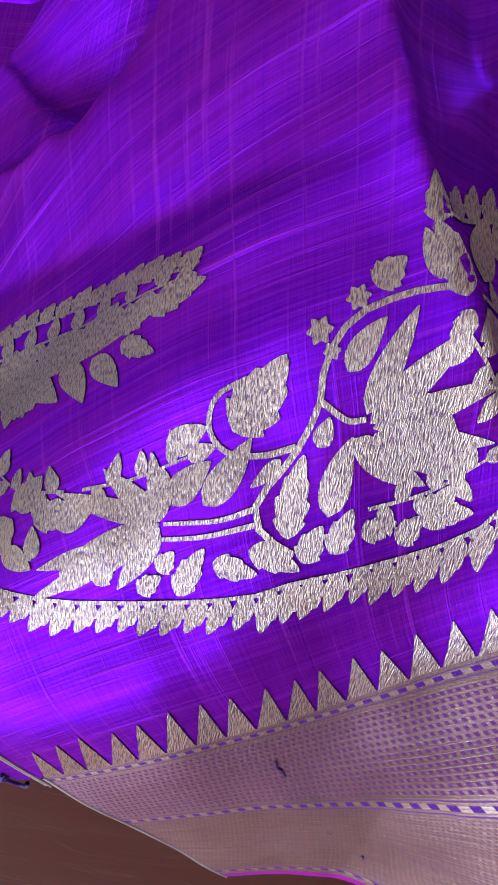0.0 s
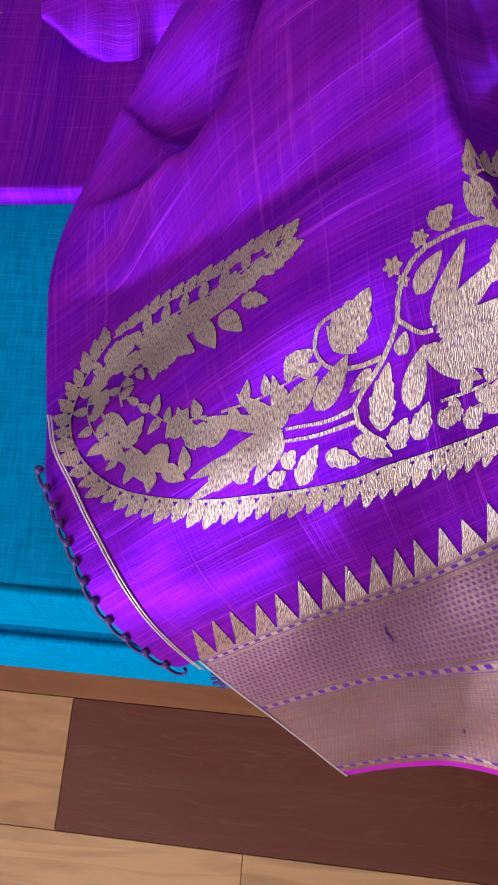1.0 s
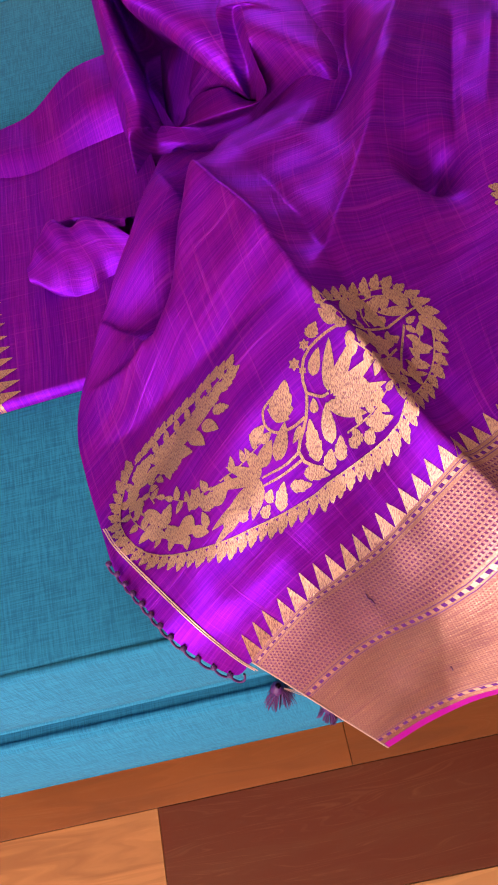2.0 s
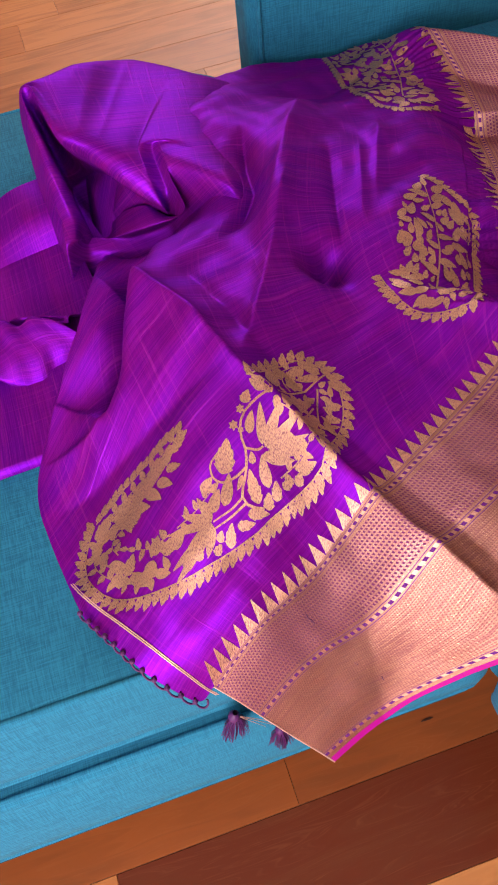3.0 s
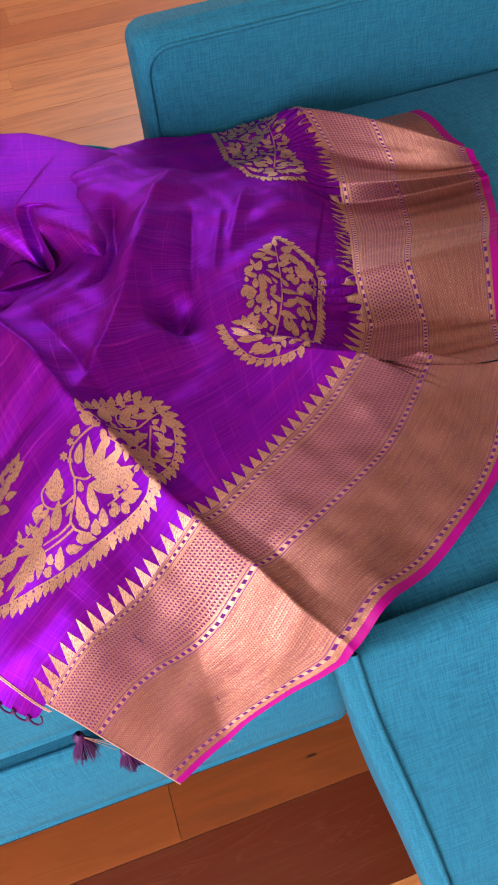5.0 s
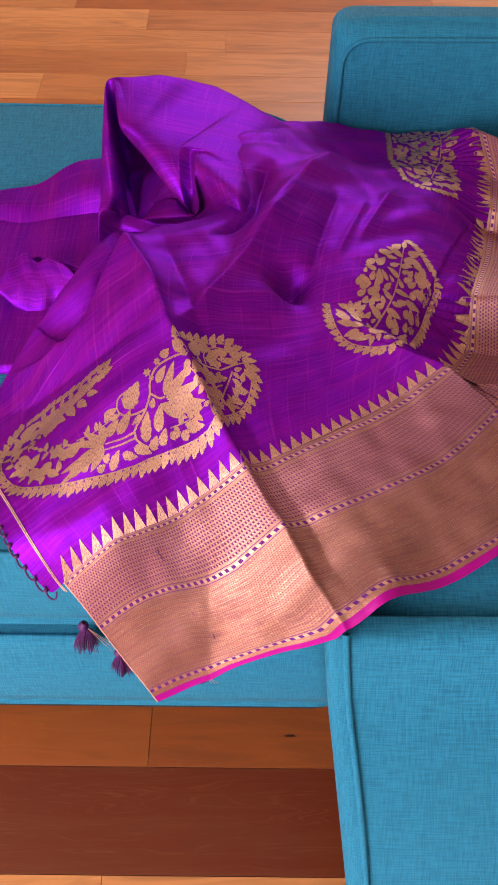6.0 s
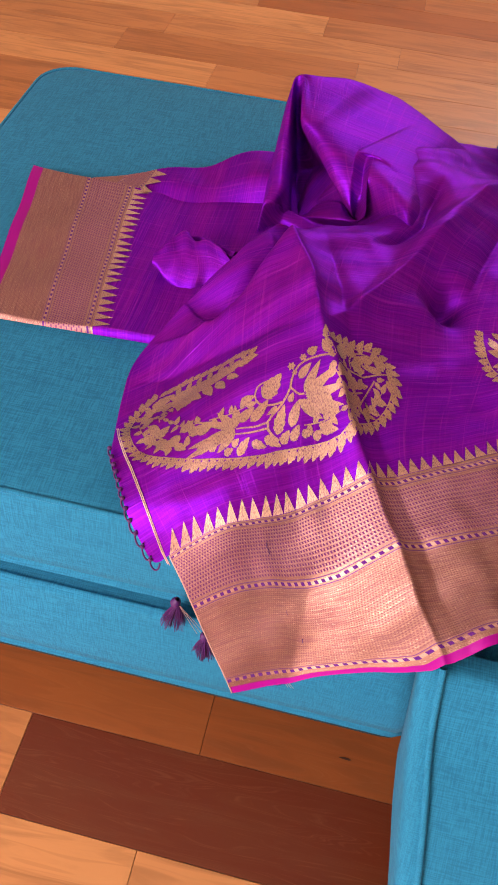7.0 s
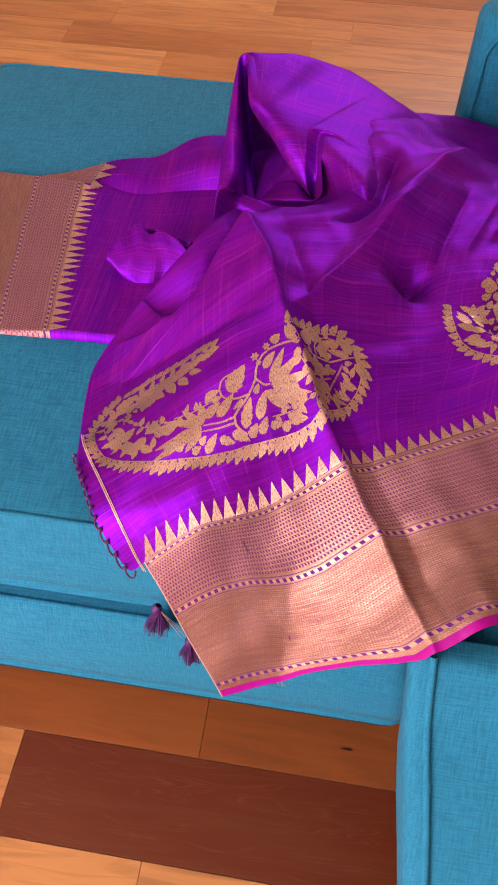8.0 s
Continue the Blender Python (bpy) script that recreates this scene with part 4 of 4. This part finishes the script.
def build_paisleys():
    plan, faces = paisley()
    saree_part("paisley_motif", draped("paisley_motif", plan, faces, GOLD, 0.0007), "gold zari paisley of leaves and flowers")
    edge = [(0.327, 0.372), (0.344, 0.351), (0.354, 0.327), (0.362, 0.310), (0.350, 0.280), (0.334, 0.243), (0.299, 0.186), (0.277, 0.181), (0.253, 0.187), (0.236, 0.206), (0.230, 0.228), (0.228, 0.250), (0.252, 0.242), (0.260, 0.263), (0.265, 0.292), (0.281, 0.323), (0.303, 0.352)]
    two, f2 = part_paisley(edge, 0, 12, 1, (0.268, 0.205), (0.325, 0.355), 11)
    saree_part("paisley_motif", draped("paisley_motif", two, f2, GOLD, 0.0009, None, body_z), "gold zari paisley half lost in a fold")
    edge = [(0.357, 0.722), (0.352, 0.653), (0.350, 0.560), (0.376, 0.513), (0.424, 0.516), (0.438, 0.545), (0.432, 0.590), (0.445, 0.663), (0.466, 0.735), (0.420, 0.738)]
    three, f3 = part_paisley(edge, 0, 5, -1, (0.392, 0.548), (0.430, 0.715), 12)
    saree_part("paisley_motif", draped("paisley_motif", three, f3, GOLD, 0.0009, None, body_z), "gold zari paisley cut off by a fold")


# ---- lower folded length of cloth, lying flat towards the ottoman's end
FLAP_TOP = lambda x, y: 0.5055 + 0.0022 * np.sin(x * 34 + y * 9) + 0.0015 * np.sin(y * 52 - x * 20) + 0.018 * np.clip((x + 0.2) / 0.15, 0, 1) ** 2
FLAP_BASE = spline([(-0.219, 0.213), (-0.232, 0.30), (-0.247, 0.41), (-0.258, 0.498)])
FLAP_HEM = spline([(-0.362, 0.207), (-0.378, 0.30), (-0.398, 0.41), (-0.417, 0.509)])


def flat_sheet(name, inner, outer, nu, nv, lo, hi, material, height, parent=None, label="", length=0.3, lift=0.0, soft=0.014):
    s, w = np.linspace(0, 1, nu), np.linspace(lo, hi, nv)
    a, b = inner(s), outer(s)
    xy = a[:, None] + (b - a)[:, None] * w[None, :, None]
    edge = np.clip(s / soft, 0, 1)[:, None]
    if soft > 0.1:
        edge = 1 - np.sqrt(1 - (edge * edge * (3 - 2 * edge)) ** 2)
    z = 0.497 + (height(xy[..., 0], xy[..., 1]) - 0.497) * np.sqrt(1 - (1 - edge) ** 2) + lift
    uv = np.dstack(np.meshgrid(s * length, w, indexing="ij"))
    if material is SILK:
        uv = np.dstack([xy[..., 1], xy[..., 0]])
    return saree_part(name, mesh_of(name, np.dstack([xy, z]).reshape(-1, 3), grid_faces(nu, nv), material, uv.reshape(-1, 2)), label, parent)


def build_flap():
    inner = spline([(0.0, 0.222), (-0.02, 0.30), (-0.04, 0.41), (-0.05, 0.505)])
    flat_sheet("under_fold", inner, FLAP_BASE, 90, 70, 0.0, 1.0, SILK, FLAP_TOP, label="flat folded length of purple silk")
    flat_sheet("zari_border", FLAP_BASE, FLAP_HEM, 120, 50, 0.0, 0.90, BORDER, FLAP_TOP, label="gold zari border of the flat fold")
    flat_sheet("selvedge", FLAP_BASE, FLAP_HEM, 120, 6, 0.90, 1.0, PINK, FLAP_TOP, label="bright magenta selvedge of the flat fold")
    temple_row(FLAP_BASE, -1, 0.0125, 0.022, 0.01, 0.99, FLAP_TOP, 7)
    # a second length behind it, rising towards the heap
    back_h = lambda x, y: 0.5 + 0.046 * np.clip((x + 0.30) / 0.24, 0, 1) ** 1.4 + 0.007 * np.sin(x * 44 + y * 22) * np.clip((x + 0.26) / 0.1, 0, 1)
    back_base = spline([(-0.255, 0.488), (-0.246, 0.510), (-0.240, 0.548)])
    back_hem = spline([(-0.345, 0.488), (-0.342, 0.500), (-0.330, 0.512)])
    right = spline([(0.0, 0.45), (-0.03, 0.52), (-0.045, 0.60)])
    flat_sheet("under_fold", right, back_base, 70, 80, 0.0, 1.0, SILK, back_h, label="purple silk length rising into the heap", soft=0.55)
    flat_sheet("zari_border", back_base, back_hem, 60, 30, 0.0, 0.95, BORDER, back_h, label="gold zari border tucked behind the flat fold", length=0.1)
    temple_row(back_base, -1, 0.018, 0.024, 0.05, 0.95, back_h, 9)


# ---- the tall hollow fold at the back
def ring(points):
    """A smooth closed curve, stepping evenly from each point to the next."""
    p = np.asarray(points, dtype=float)
    n, k = len(p), 22
    t = np.linspace(0, 1, k, endpoint=False)[:, None]
    out = []
    for i in range(n):
        a, b, c, d = (p[(i + o) % n] for o in (-1, 0, 1, 2))
        g0, g1 = 0.7 * (c - a) / 2, 0.7 * (d - b) / 2
        out.append(b * (2 * t ** 3 - 3 * t ** 2 + 1) + g0 * (t ** 3 - 2 * t ** 2 + t) + c * (3 * t ** 2 - 2 * t ** 3) + g1 * (t ** 3 - t ** 2))
    return np.vstack(out)


def build_hollow_fold():
    # from inside out: the cavity, its mouth, the rolled rim, the crest, the flank, the foot
    deep = ring([(-0.030, 0.465, 0.505), (-0.025, 0.480, 0.503), (-0.030, 0.512, 0.503), (-0.035, 0.560, 0.520), (-0.030, 0.570, 0.530), (0.000, 0.570, 0.540), (0.020, 0.540, 0.550), (0.030, 0.495, 0.575), (0.050, 0.455, 0.565), (0.062, 0.452, 0.550), (0.062, 0.445, 0.552), (0.040, 0.462, 0.566), (0.012, 0.482, 0.548), (-0.010, 0.490, 0.510)])
    lip = ring([(-0.037, 0.461, 0.545), (-0.031, 0.474, 0.565), (-0.041, 0.516, 0.610), (-0.051, 0.579, 0.645), (-0.042, 0.578, 0.652), (-0.031, 0.521, 0.632), (-0.009, 0.502, 0.618), (0.022, 0.460, 0.602), (0.054, 0.429, 0.585), (0.062, 0.445, 0.560), (0.071, 0.431, 0.568), (0.047, 0.431, 0.564), (0.011, 0.445, 0.551), (-0.024, 0.472, 0.526)])
    rim = ring([(-0.044, 0.444, 0.562), (-0.042, 0.464, 0.577), (-0.049, 0.508, 0.618), (-0.055, 0.579, 0.650), (-0.038, 0.590, 0.655), (-0.017, 0.532, 0.645), (0.013, 0.507, 0.635), (0.036, 0.481, 0.628), (0.048, 0.453, 0.616), (0.065, 0.441, 0.590), (0.075, 0.406, 0.598), (0.059, 0.440, 0.550), (0.012, 0.454, 0.535), (-0.031, 0.472, 0.535)])
    crest = ring([(-0.057, 0.436, 0.562), (-0.054, 0.473, 0.574), (-0.055, 0.516, 0.614), (-0.056, 0.595, 0.648), (-0.036, 0.605, 0.652), (0.013, 0.634, 0.640), (0.077, 0.672, 0.605), (0.118, 0.626, 0.600), (0.053, 0.482, 0.634), (0.065, 0.478, 0.628), (0.071, 0.437, 0.624), (0.061, 0.430, 0.540), (0.014, 0.442, 0.525), (-0.035, 0.457, 0.530)])
    flank = ring([(-0.062, 0.432, 0.535), (-0.061, 0.470, 0.545), (-0.064, 0.518, 0.570), (-0.066, 0.612, 0.600), (-0.050, 0.645, 0.600), (0.010, 0.675, 0.600), (0.095, 0.705, 0.570), (0.165, 0.640, 0.580), (0.122, 0.510, 0.614), (0.125, 0.443, 0.620), (0.120, 0.385, 0.622), (0.064, 0.419, 0.535), (0.017, 0.436, 0.515), (-0.040, 0.452, 0.515)])
    foot = ring([(-0.066, 0.430, 0.497), (-0.070, 0.470, 0.497), (-0.076, 0.522, 0.497), (-0.074, 0.630, 0.497), (-0.055, 0.685, 0.497), (0.010, 0.735, 0.497), (0.125, 0.745, 0.500), (0.225, 0.660, 0.535), (0.205, 0.540, 0.560), (0.165, 0.440, 0.580), (0.132, 0.375, 0.590), (0.066, 0.410, 0.520), (0.020, 0.430, 0.505), (-0.045, 0.447, 0.500)])
    pit = np.array([-0.012, 0.515, 0.502])
    rows = [pit * (1 - w) + deep * w for w in np.linspace(0.02, 1, 8, endpoint=False)]
    rings = [deep, lip, rim, crest, flank, foot]
    for i in range(5):
        a, b = rings[i], rings[i + 1]
        g0 = (b - rings[max(i - 1, 0)]) * 0.40
        g1 = (rings[min(i + 2, 5)] - a) * 0.40
        for w in np.linspace(0, 1, 12, endpoint=i == 4):
            rows.append(a * (2 * w ** 3 - 3 * w ** 2 + 1) + g0 * (w ** 3 - 2 * w ** 2 + w) + b * (3 * w ** 2 - 2 * w ** 3) + g1 * (w ** 3 - w ** 2))
    p = np.stack(rows, axis=1)
    n, m = p.shape[:2]
    # soft creases across the hood
    out = np.linspace(0, 1, m)[None]
    turn = np.arange(n)[:, None] / n
    p[..., 2] += 0.0015 * np.exp(-((turn - 0.385) / 0.012) ** 2) * np.exp(-((out - 0.52) / 0.16) ** 2)
    p[..., 2] += 0.0010 * np.exp(-((turn - 0.43) / 0.010) ** 2) * np.exp(-((out - 0.58) / 0.12) ** 2)
    p[..., 2] += 0.0012 * np.sin(turn * 70 + out * 12) * np.clip(out - 0.4, 0, 1)
    uv = np.dstack([p[..., 0] * 0.8 + p[..., 2] * 0.6, p[..., 1] + p[..., 2] * 0.5])
    saree_part("hollow_fold", mesh_of("hollow_fold", p.reshape(-1, 3), grid_faces(n, m, True), SILK, uv.reshape(-1, 2)), "tall hollow fold of purple silk")


def build_tuck():
    """The small pinched tuck beside the flat fold: front face, rim, hollow, back lip."""
    rows = [
        [(-0.170, 0.335, 0.503), (-0.150, 0.318, 0.500), (-0.123, 0.316, 0.500), (-0.095, 0.320, 0.500), (-0.060, 0.330, 0.500)],
        [(-0.177, 0.327, 0.524), (-0.150, 0.316, 0.511), (-0.123, 0.311, 0.505), (-0.105, 0.320, 0.508), (-0.070, 0.325, 0.515)],
        [(-0.177, 0.331, 0.531), (-0.150, 0.338, 0.530), (-0.128, 0.333, 0.526), (-0.105, 0.335, 0.528), (-0.070, 0.335, 0.530)],
        [(-0.176, 0.337, 0.535), (-0.150, 0.374, 0.545), (-0.130, 0.366, 0.540), (-0.112, 0.367, 0.546), (-0.085, 0.350, 0.542)],
        [(-0.170, 0.342, 0.530), (-0.146, 0.380, 0.527), (-0.127, 0.374, 0.520), (-0.110, 0.372, 0.526), (-0.080, 0.356, 0.534)],
        [(-0.167, 0.345, 0.529), (-0.145, 0.385, 0.531), (-0.123, 0.381, 0.536), (-0.104, 0.375, 0.536), (-0.075, 0.362, 0.538)],
        [(-0.160, 0.350, 0.503), (-0.141, 0.394, 0.505), (-0.119, 0.392, 0.508), (-0.092, 0.384, 0.513), (-0.050, 0.370, 0.518)]]
    t, u = np.linspace(0, 1, 40), np.linspace(0, 1, 70)
    across = np.stack([spline(r)(t) for r in rows], axis=0)
    p = np.stack([spline(across[:, i])(u) for i in range(40)], axis=0)
    p[..., 2] += 0.0012 * np.sin(t * 26)[:, None] * np.sin(u * 9)[None]
    uv = np.dstack(np.meshgrid(t * 0.11, u * 0.16, indexing="ij"))
    saree_part("rolled_tuck", mesh_of("rolled_tuck", p.reshape(-1, 3), grid_faces(40, 70), SILK, uv.reshape(-1, 2)), "small pinched tuck of purple silk")


# ---- the cloth's end: gold line, knotted edge, tassels
END_LINE = spline([(-0.141, 0.078), (-0.128, 0.053), (-0.100, 0.013), (-0.075, -0.021), (-0.057, -0.041), (-0.046, -0.050)])
END_EDGE = spline([(-0.137, 0.045), (-0.115, 0.008), (-0.098, -0.020), (-0.083, -0.037), (-0.064, -0.050), (-0.048, -0.054)])


def build_end():
    t = np.linspace(0, 1, 80)
    for off, r in ((0.0, 0.0006), (0.0022, 0.0005)):
        p = END_LINE(t) + (off, -off * 0.2)
        saree_part("gold_line", tube_mesh("gold_line", np.c_[p, cloth_z(p[:, 0], p[:, 1]) + 0.0008], r, EDGING, 6), "thin gold line woven across the end")
    a, b = BASE(0.0), HEM(0.0)
    p = a + (b - a) * np.linspace(0, 1, 40)[:, None] - (0.0006, 0)
    saree_part("gold_line", tube_mesh("gold_line", np.c_[p, cloth_z(p[:, 0], p[:, 1]) + 0.0004], 0.0009, EDGING, 6), "thin gold edge of the border")
    # knotted cord in small loops
    n = 12
    pts = []
    for i in range(n * 14):
        f = 0.95 * i / (n * 14 - 1)
        q = END_EDGE(f)
        g = END_EDGE(min(f + 0.01, 1.0)) - END_EDGE(max(f - 0.01, 0.0))
        g /= np.linalg.norm(g)
        out = np.array([g[1], -g[0]])
        ph = f / 0.95 * n * 2 * math.pi
        q = q + out * (-0.002 + 0.0045 * abs(math.sin(ph / 2))) - g * 0.0018 * math.sin(ph)
        pts.append((q[0], q[1], float(cloth_z(q[0], q[1])) + 0.0012 + 0.0010 * math.cos(ph)))
    cord = saree_part("knotted_cord", tube_mesh("knotted_cord", pts, 0.0010, THREAD, 6), "dark purple cord knotted in loops along the end")
    for k in range(n):
        q = END_EDGE(0.95 * (k + 0.02) / n)
        z = float(cloth_z(q[0], q[1]))
        bm = bmesh.new()
        bmesh.ops.create_icosphere(bm, subdivisions=2, radius=0.0026, matrix=Matrix.Translation((q[0] - 0.15, q[1] - 0.2, z + 0.0012 - 0.49)))
        me = bpy.data.meshes.new("knot")
        bm.to_mesh(me)
        bm.free()
        me.materials.append(THREAD)
        part("knot", me, cord)


def build_tassel(place, lean, size, seed):
    rng = random.Random(seed)
    o = new("tassel")
    o.parent = saree
    o.location = Vector(place) - Vector((0.15, 0.2, 0.49))
    tagged(o, "small purple silk tassel with metallic strands")

    def piece(name, me):
        return part(name, me, o)

    zz = np.linspace(0, 1, 12)
    piece("knot", tube_mesh("knot", np.c_[0.006 * size * lean[0] * zz, 0.006 * size * lean[1] * zz, -0.010 * size * zz], size * (0.0018 + 0.0022 * np.sin(zz * math.pi)), THREAD, 10))
    verts, faces = [], []
    for k in range(170):
        a, r = rng.uniform(0, 6.283), rng.uniform(0.2, 1) ** 0.5
        long = size * rng.uniform(0.024, 0.034)
        spread = 0.30 * r
        d = np.array([math.cos(a) * spread + lean[0] * 0.3, math.sin(a) * spread * 0.7 + lean[1] * 0.3, -1.0])
        base = np.array([0.0012 * math.cos(a) * r, 0.0012 * math.sin(a) * r, -0.009 * size])
        w = 0.00040
        sx = np.array([-math.sin(a), math.cos(a), 0]) * w
        sy = np.array([math.cos(a), math.sin(a), 0.2]) * w
        first = len(verts)
        for f in (0, 0.35, 0.7, 1.0):
            p = base + d * long * f + np.array([math.cos(a), math.sin(a), 0]) * 0.002 * r * math.sin(f * math.pi) * size
            verts += [p + sx, p + sy, p - sx]
        for q in range(3):
            b = first + q * 3
            faces += [(b, b + 1, b + 4, b + 3), (b + 1, b + 2, b + 5, b + 4), (b + 2, b, b + 3, b + 5)]
    piece("skirt", mesh_of("skirt", verts, faces, THREAD))
    lines = []
    for k in range(5):
        d = np.array([0.5 + 0.14 * k, -0.2, -1.0])
        lines.append(np.array([d * size * 0.008 * j + (0, 0, -0.008 * size) for j in range(5)]))
    for ln in lines[:3]:
        piece("strand", tube_mesh("strand", ln, 0.00035, EDGING, 5))


build_temples()
build_paisleys()
build_flap()
build_hollow_fold()
build_tuck()
build_end()
build_tassel((-0.037, -0.054, 0.398), (-0.45, -0.2), 1.5, 1)
build_tassel((0.000, -0.076, 0.375), (-0.1, -0.1), 1.35, 2)
build_tassel((0.088, -0.085, 0.345), (0.1, 0.0), 0.8, 3)


def build_nicks():
    """Small loose purple threads on the border."""
    rng = random.Random(8)
    for x, y in ((0.049, -0.021), (0.079, -0.050), (0.104, -0.071), (0.052, -0.024), (0.082, -0.056)):
        p = [(x + 0.0012 * k * rng.uniform(0.4, 1), y - 0.0011 * k + rng.uniform(-0.0006, 0.0006)) for k in range(4)]
        q = np.array(p)
        saree_part("loose_thread", tube_mesh("loose_thread", np.c_[q, cloth_z(q[:, 0], q[:, 1]) + 0.0006], 0.0005, THREAD, 5))


build_nicks()


# ---------------------------------------------------------------- floor
def build_floor():
    slab = setting("floor", wall_mesh("floor", -3.0, 3.0, -2.5, 4.5, -0.08, -0.004, GAP), "polished hardwood plank floor in red-brown and honey tones", "floor")
    rng = random.Random(4)
    pitch, y_ref = 0.1395, -0.109
    fixed = {-1: [(-0.26, 0.62)], 0: [(-0.001, 0.95)], 13: [(-0.48, 0.9)], 14: [(-0.06, 0.8)], 16: [(-0.2, 1.0)]}
    # shade by the ottoman is put into row 0 and the dark board (-1, 1)
    tones = {(13, 0): 1.0, (16, 0): 1.0, (14, 1): 0.8, (-1, 1): 0.0, (-1, 0): 0.7, (0, 0): 0.25, (0, 1): 0.21, (-2, 0): 0.9, (-2, 1): 0.85, (-2, 2): 0.9}
    meshes = {}
    for row in range(-17, 33):
        y0 = y_ref + row * pitch
        start = fixed[row][0][0] if row in fixed else rng.uniform(-1.0, 0.2)
        cuts = [start]
        while cuts[0] > -3:
            cuts.insert(0, cuts[0] - rng.choice((0.75, 0.95, 1.2)))
        while cuts[-1] < 3:
            cuts.append(cuts[-1] + rng.choice((0.95, 1.2, 1.4)))
        first = cuts.index(start)
        for k in range(len(cuts) - 1):
            a, b = max(cuts[k], -3.0), min(cuts[k + 1], 3.0)
            if b - a < 0.02 or y0 > 4.45 or y0 < -2.5:
                continue
            size = (round(b - a, 3))
            if size not in meshes:
                h = size / 2 - 0.0003
                w = pitch / 2 - 0.0003
                e = 0.0006
                vs = [(sx * (h - i), sy * (w - i), zz) for zz, i in ((-0.02, 0), (-e, 0), (0, e)) for sx, sy in ((-1, -1), (1, -1), (1, 1), (-1, 1))]
                fs = [(j * 4 + i, j * 4 + (i + 1) % 4, (j + 1) * 4 + (i + 1) % 4, (j + 1) * 4 + i) for j in range(2) for i in range(4)] + [(8, 9, 10, 11)]
                meshes[size] = mesh_of("plank", vs, fs, WOOD, smooth=False)
            ob = new("plank", meshes[size])
            ob.location = ((a + b) / 2, y0 + pitch / 2, 0)
            ob.parent = slab
            tone = tones.get((row, k - first + 1), rng.choice((0.35, 0.5, 0.6, 0.62, 0.7, 0.8, 0.95)))
            ob.color = (tone, tone, tone, 1)


def build_floor_knot():
    """A dark knot in one board."""
    rng = random.Random(2)
    ring = [(0.0, 0.0, 0.0007)] + [(0.009 * math.cos(a) * rng.uniform(0.8, 1.1), 0.0022 * math.sin(a) * rng.uniform(0.7, 1.1), 0.0005) for a in np.linspace(0, 2 * math.pi, 15)[:-1]]
    me = mesh_of("knot", ring, [(0, k, k % 14 + 1) for k in range(1, 15)], KNOT)
    ob = part("knot", me, bpy.data.objects["floor"], "dark knot in a floor board")
    ob.location = (0.209, -0.063, 0)


build_floor()
build_floor_knot()
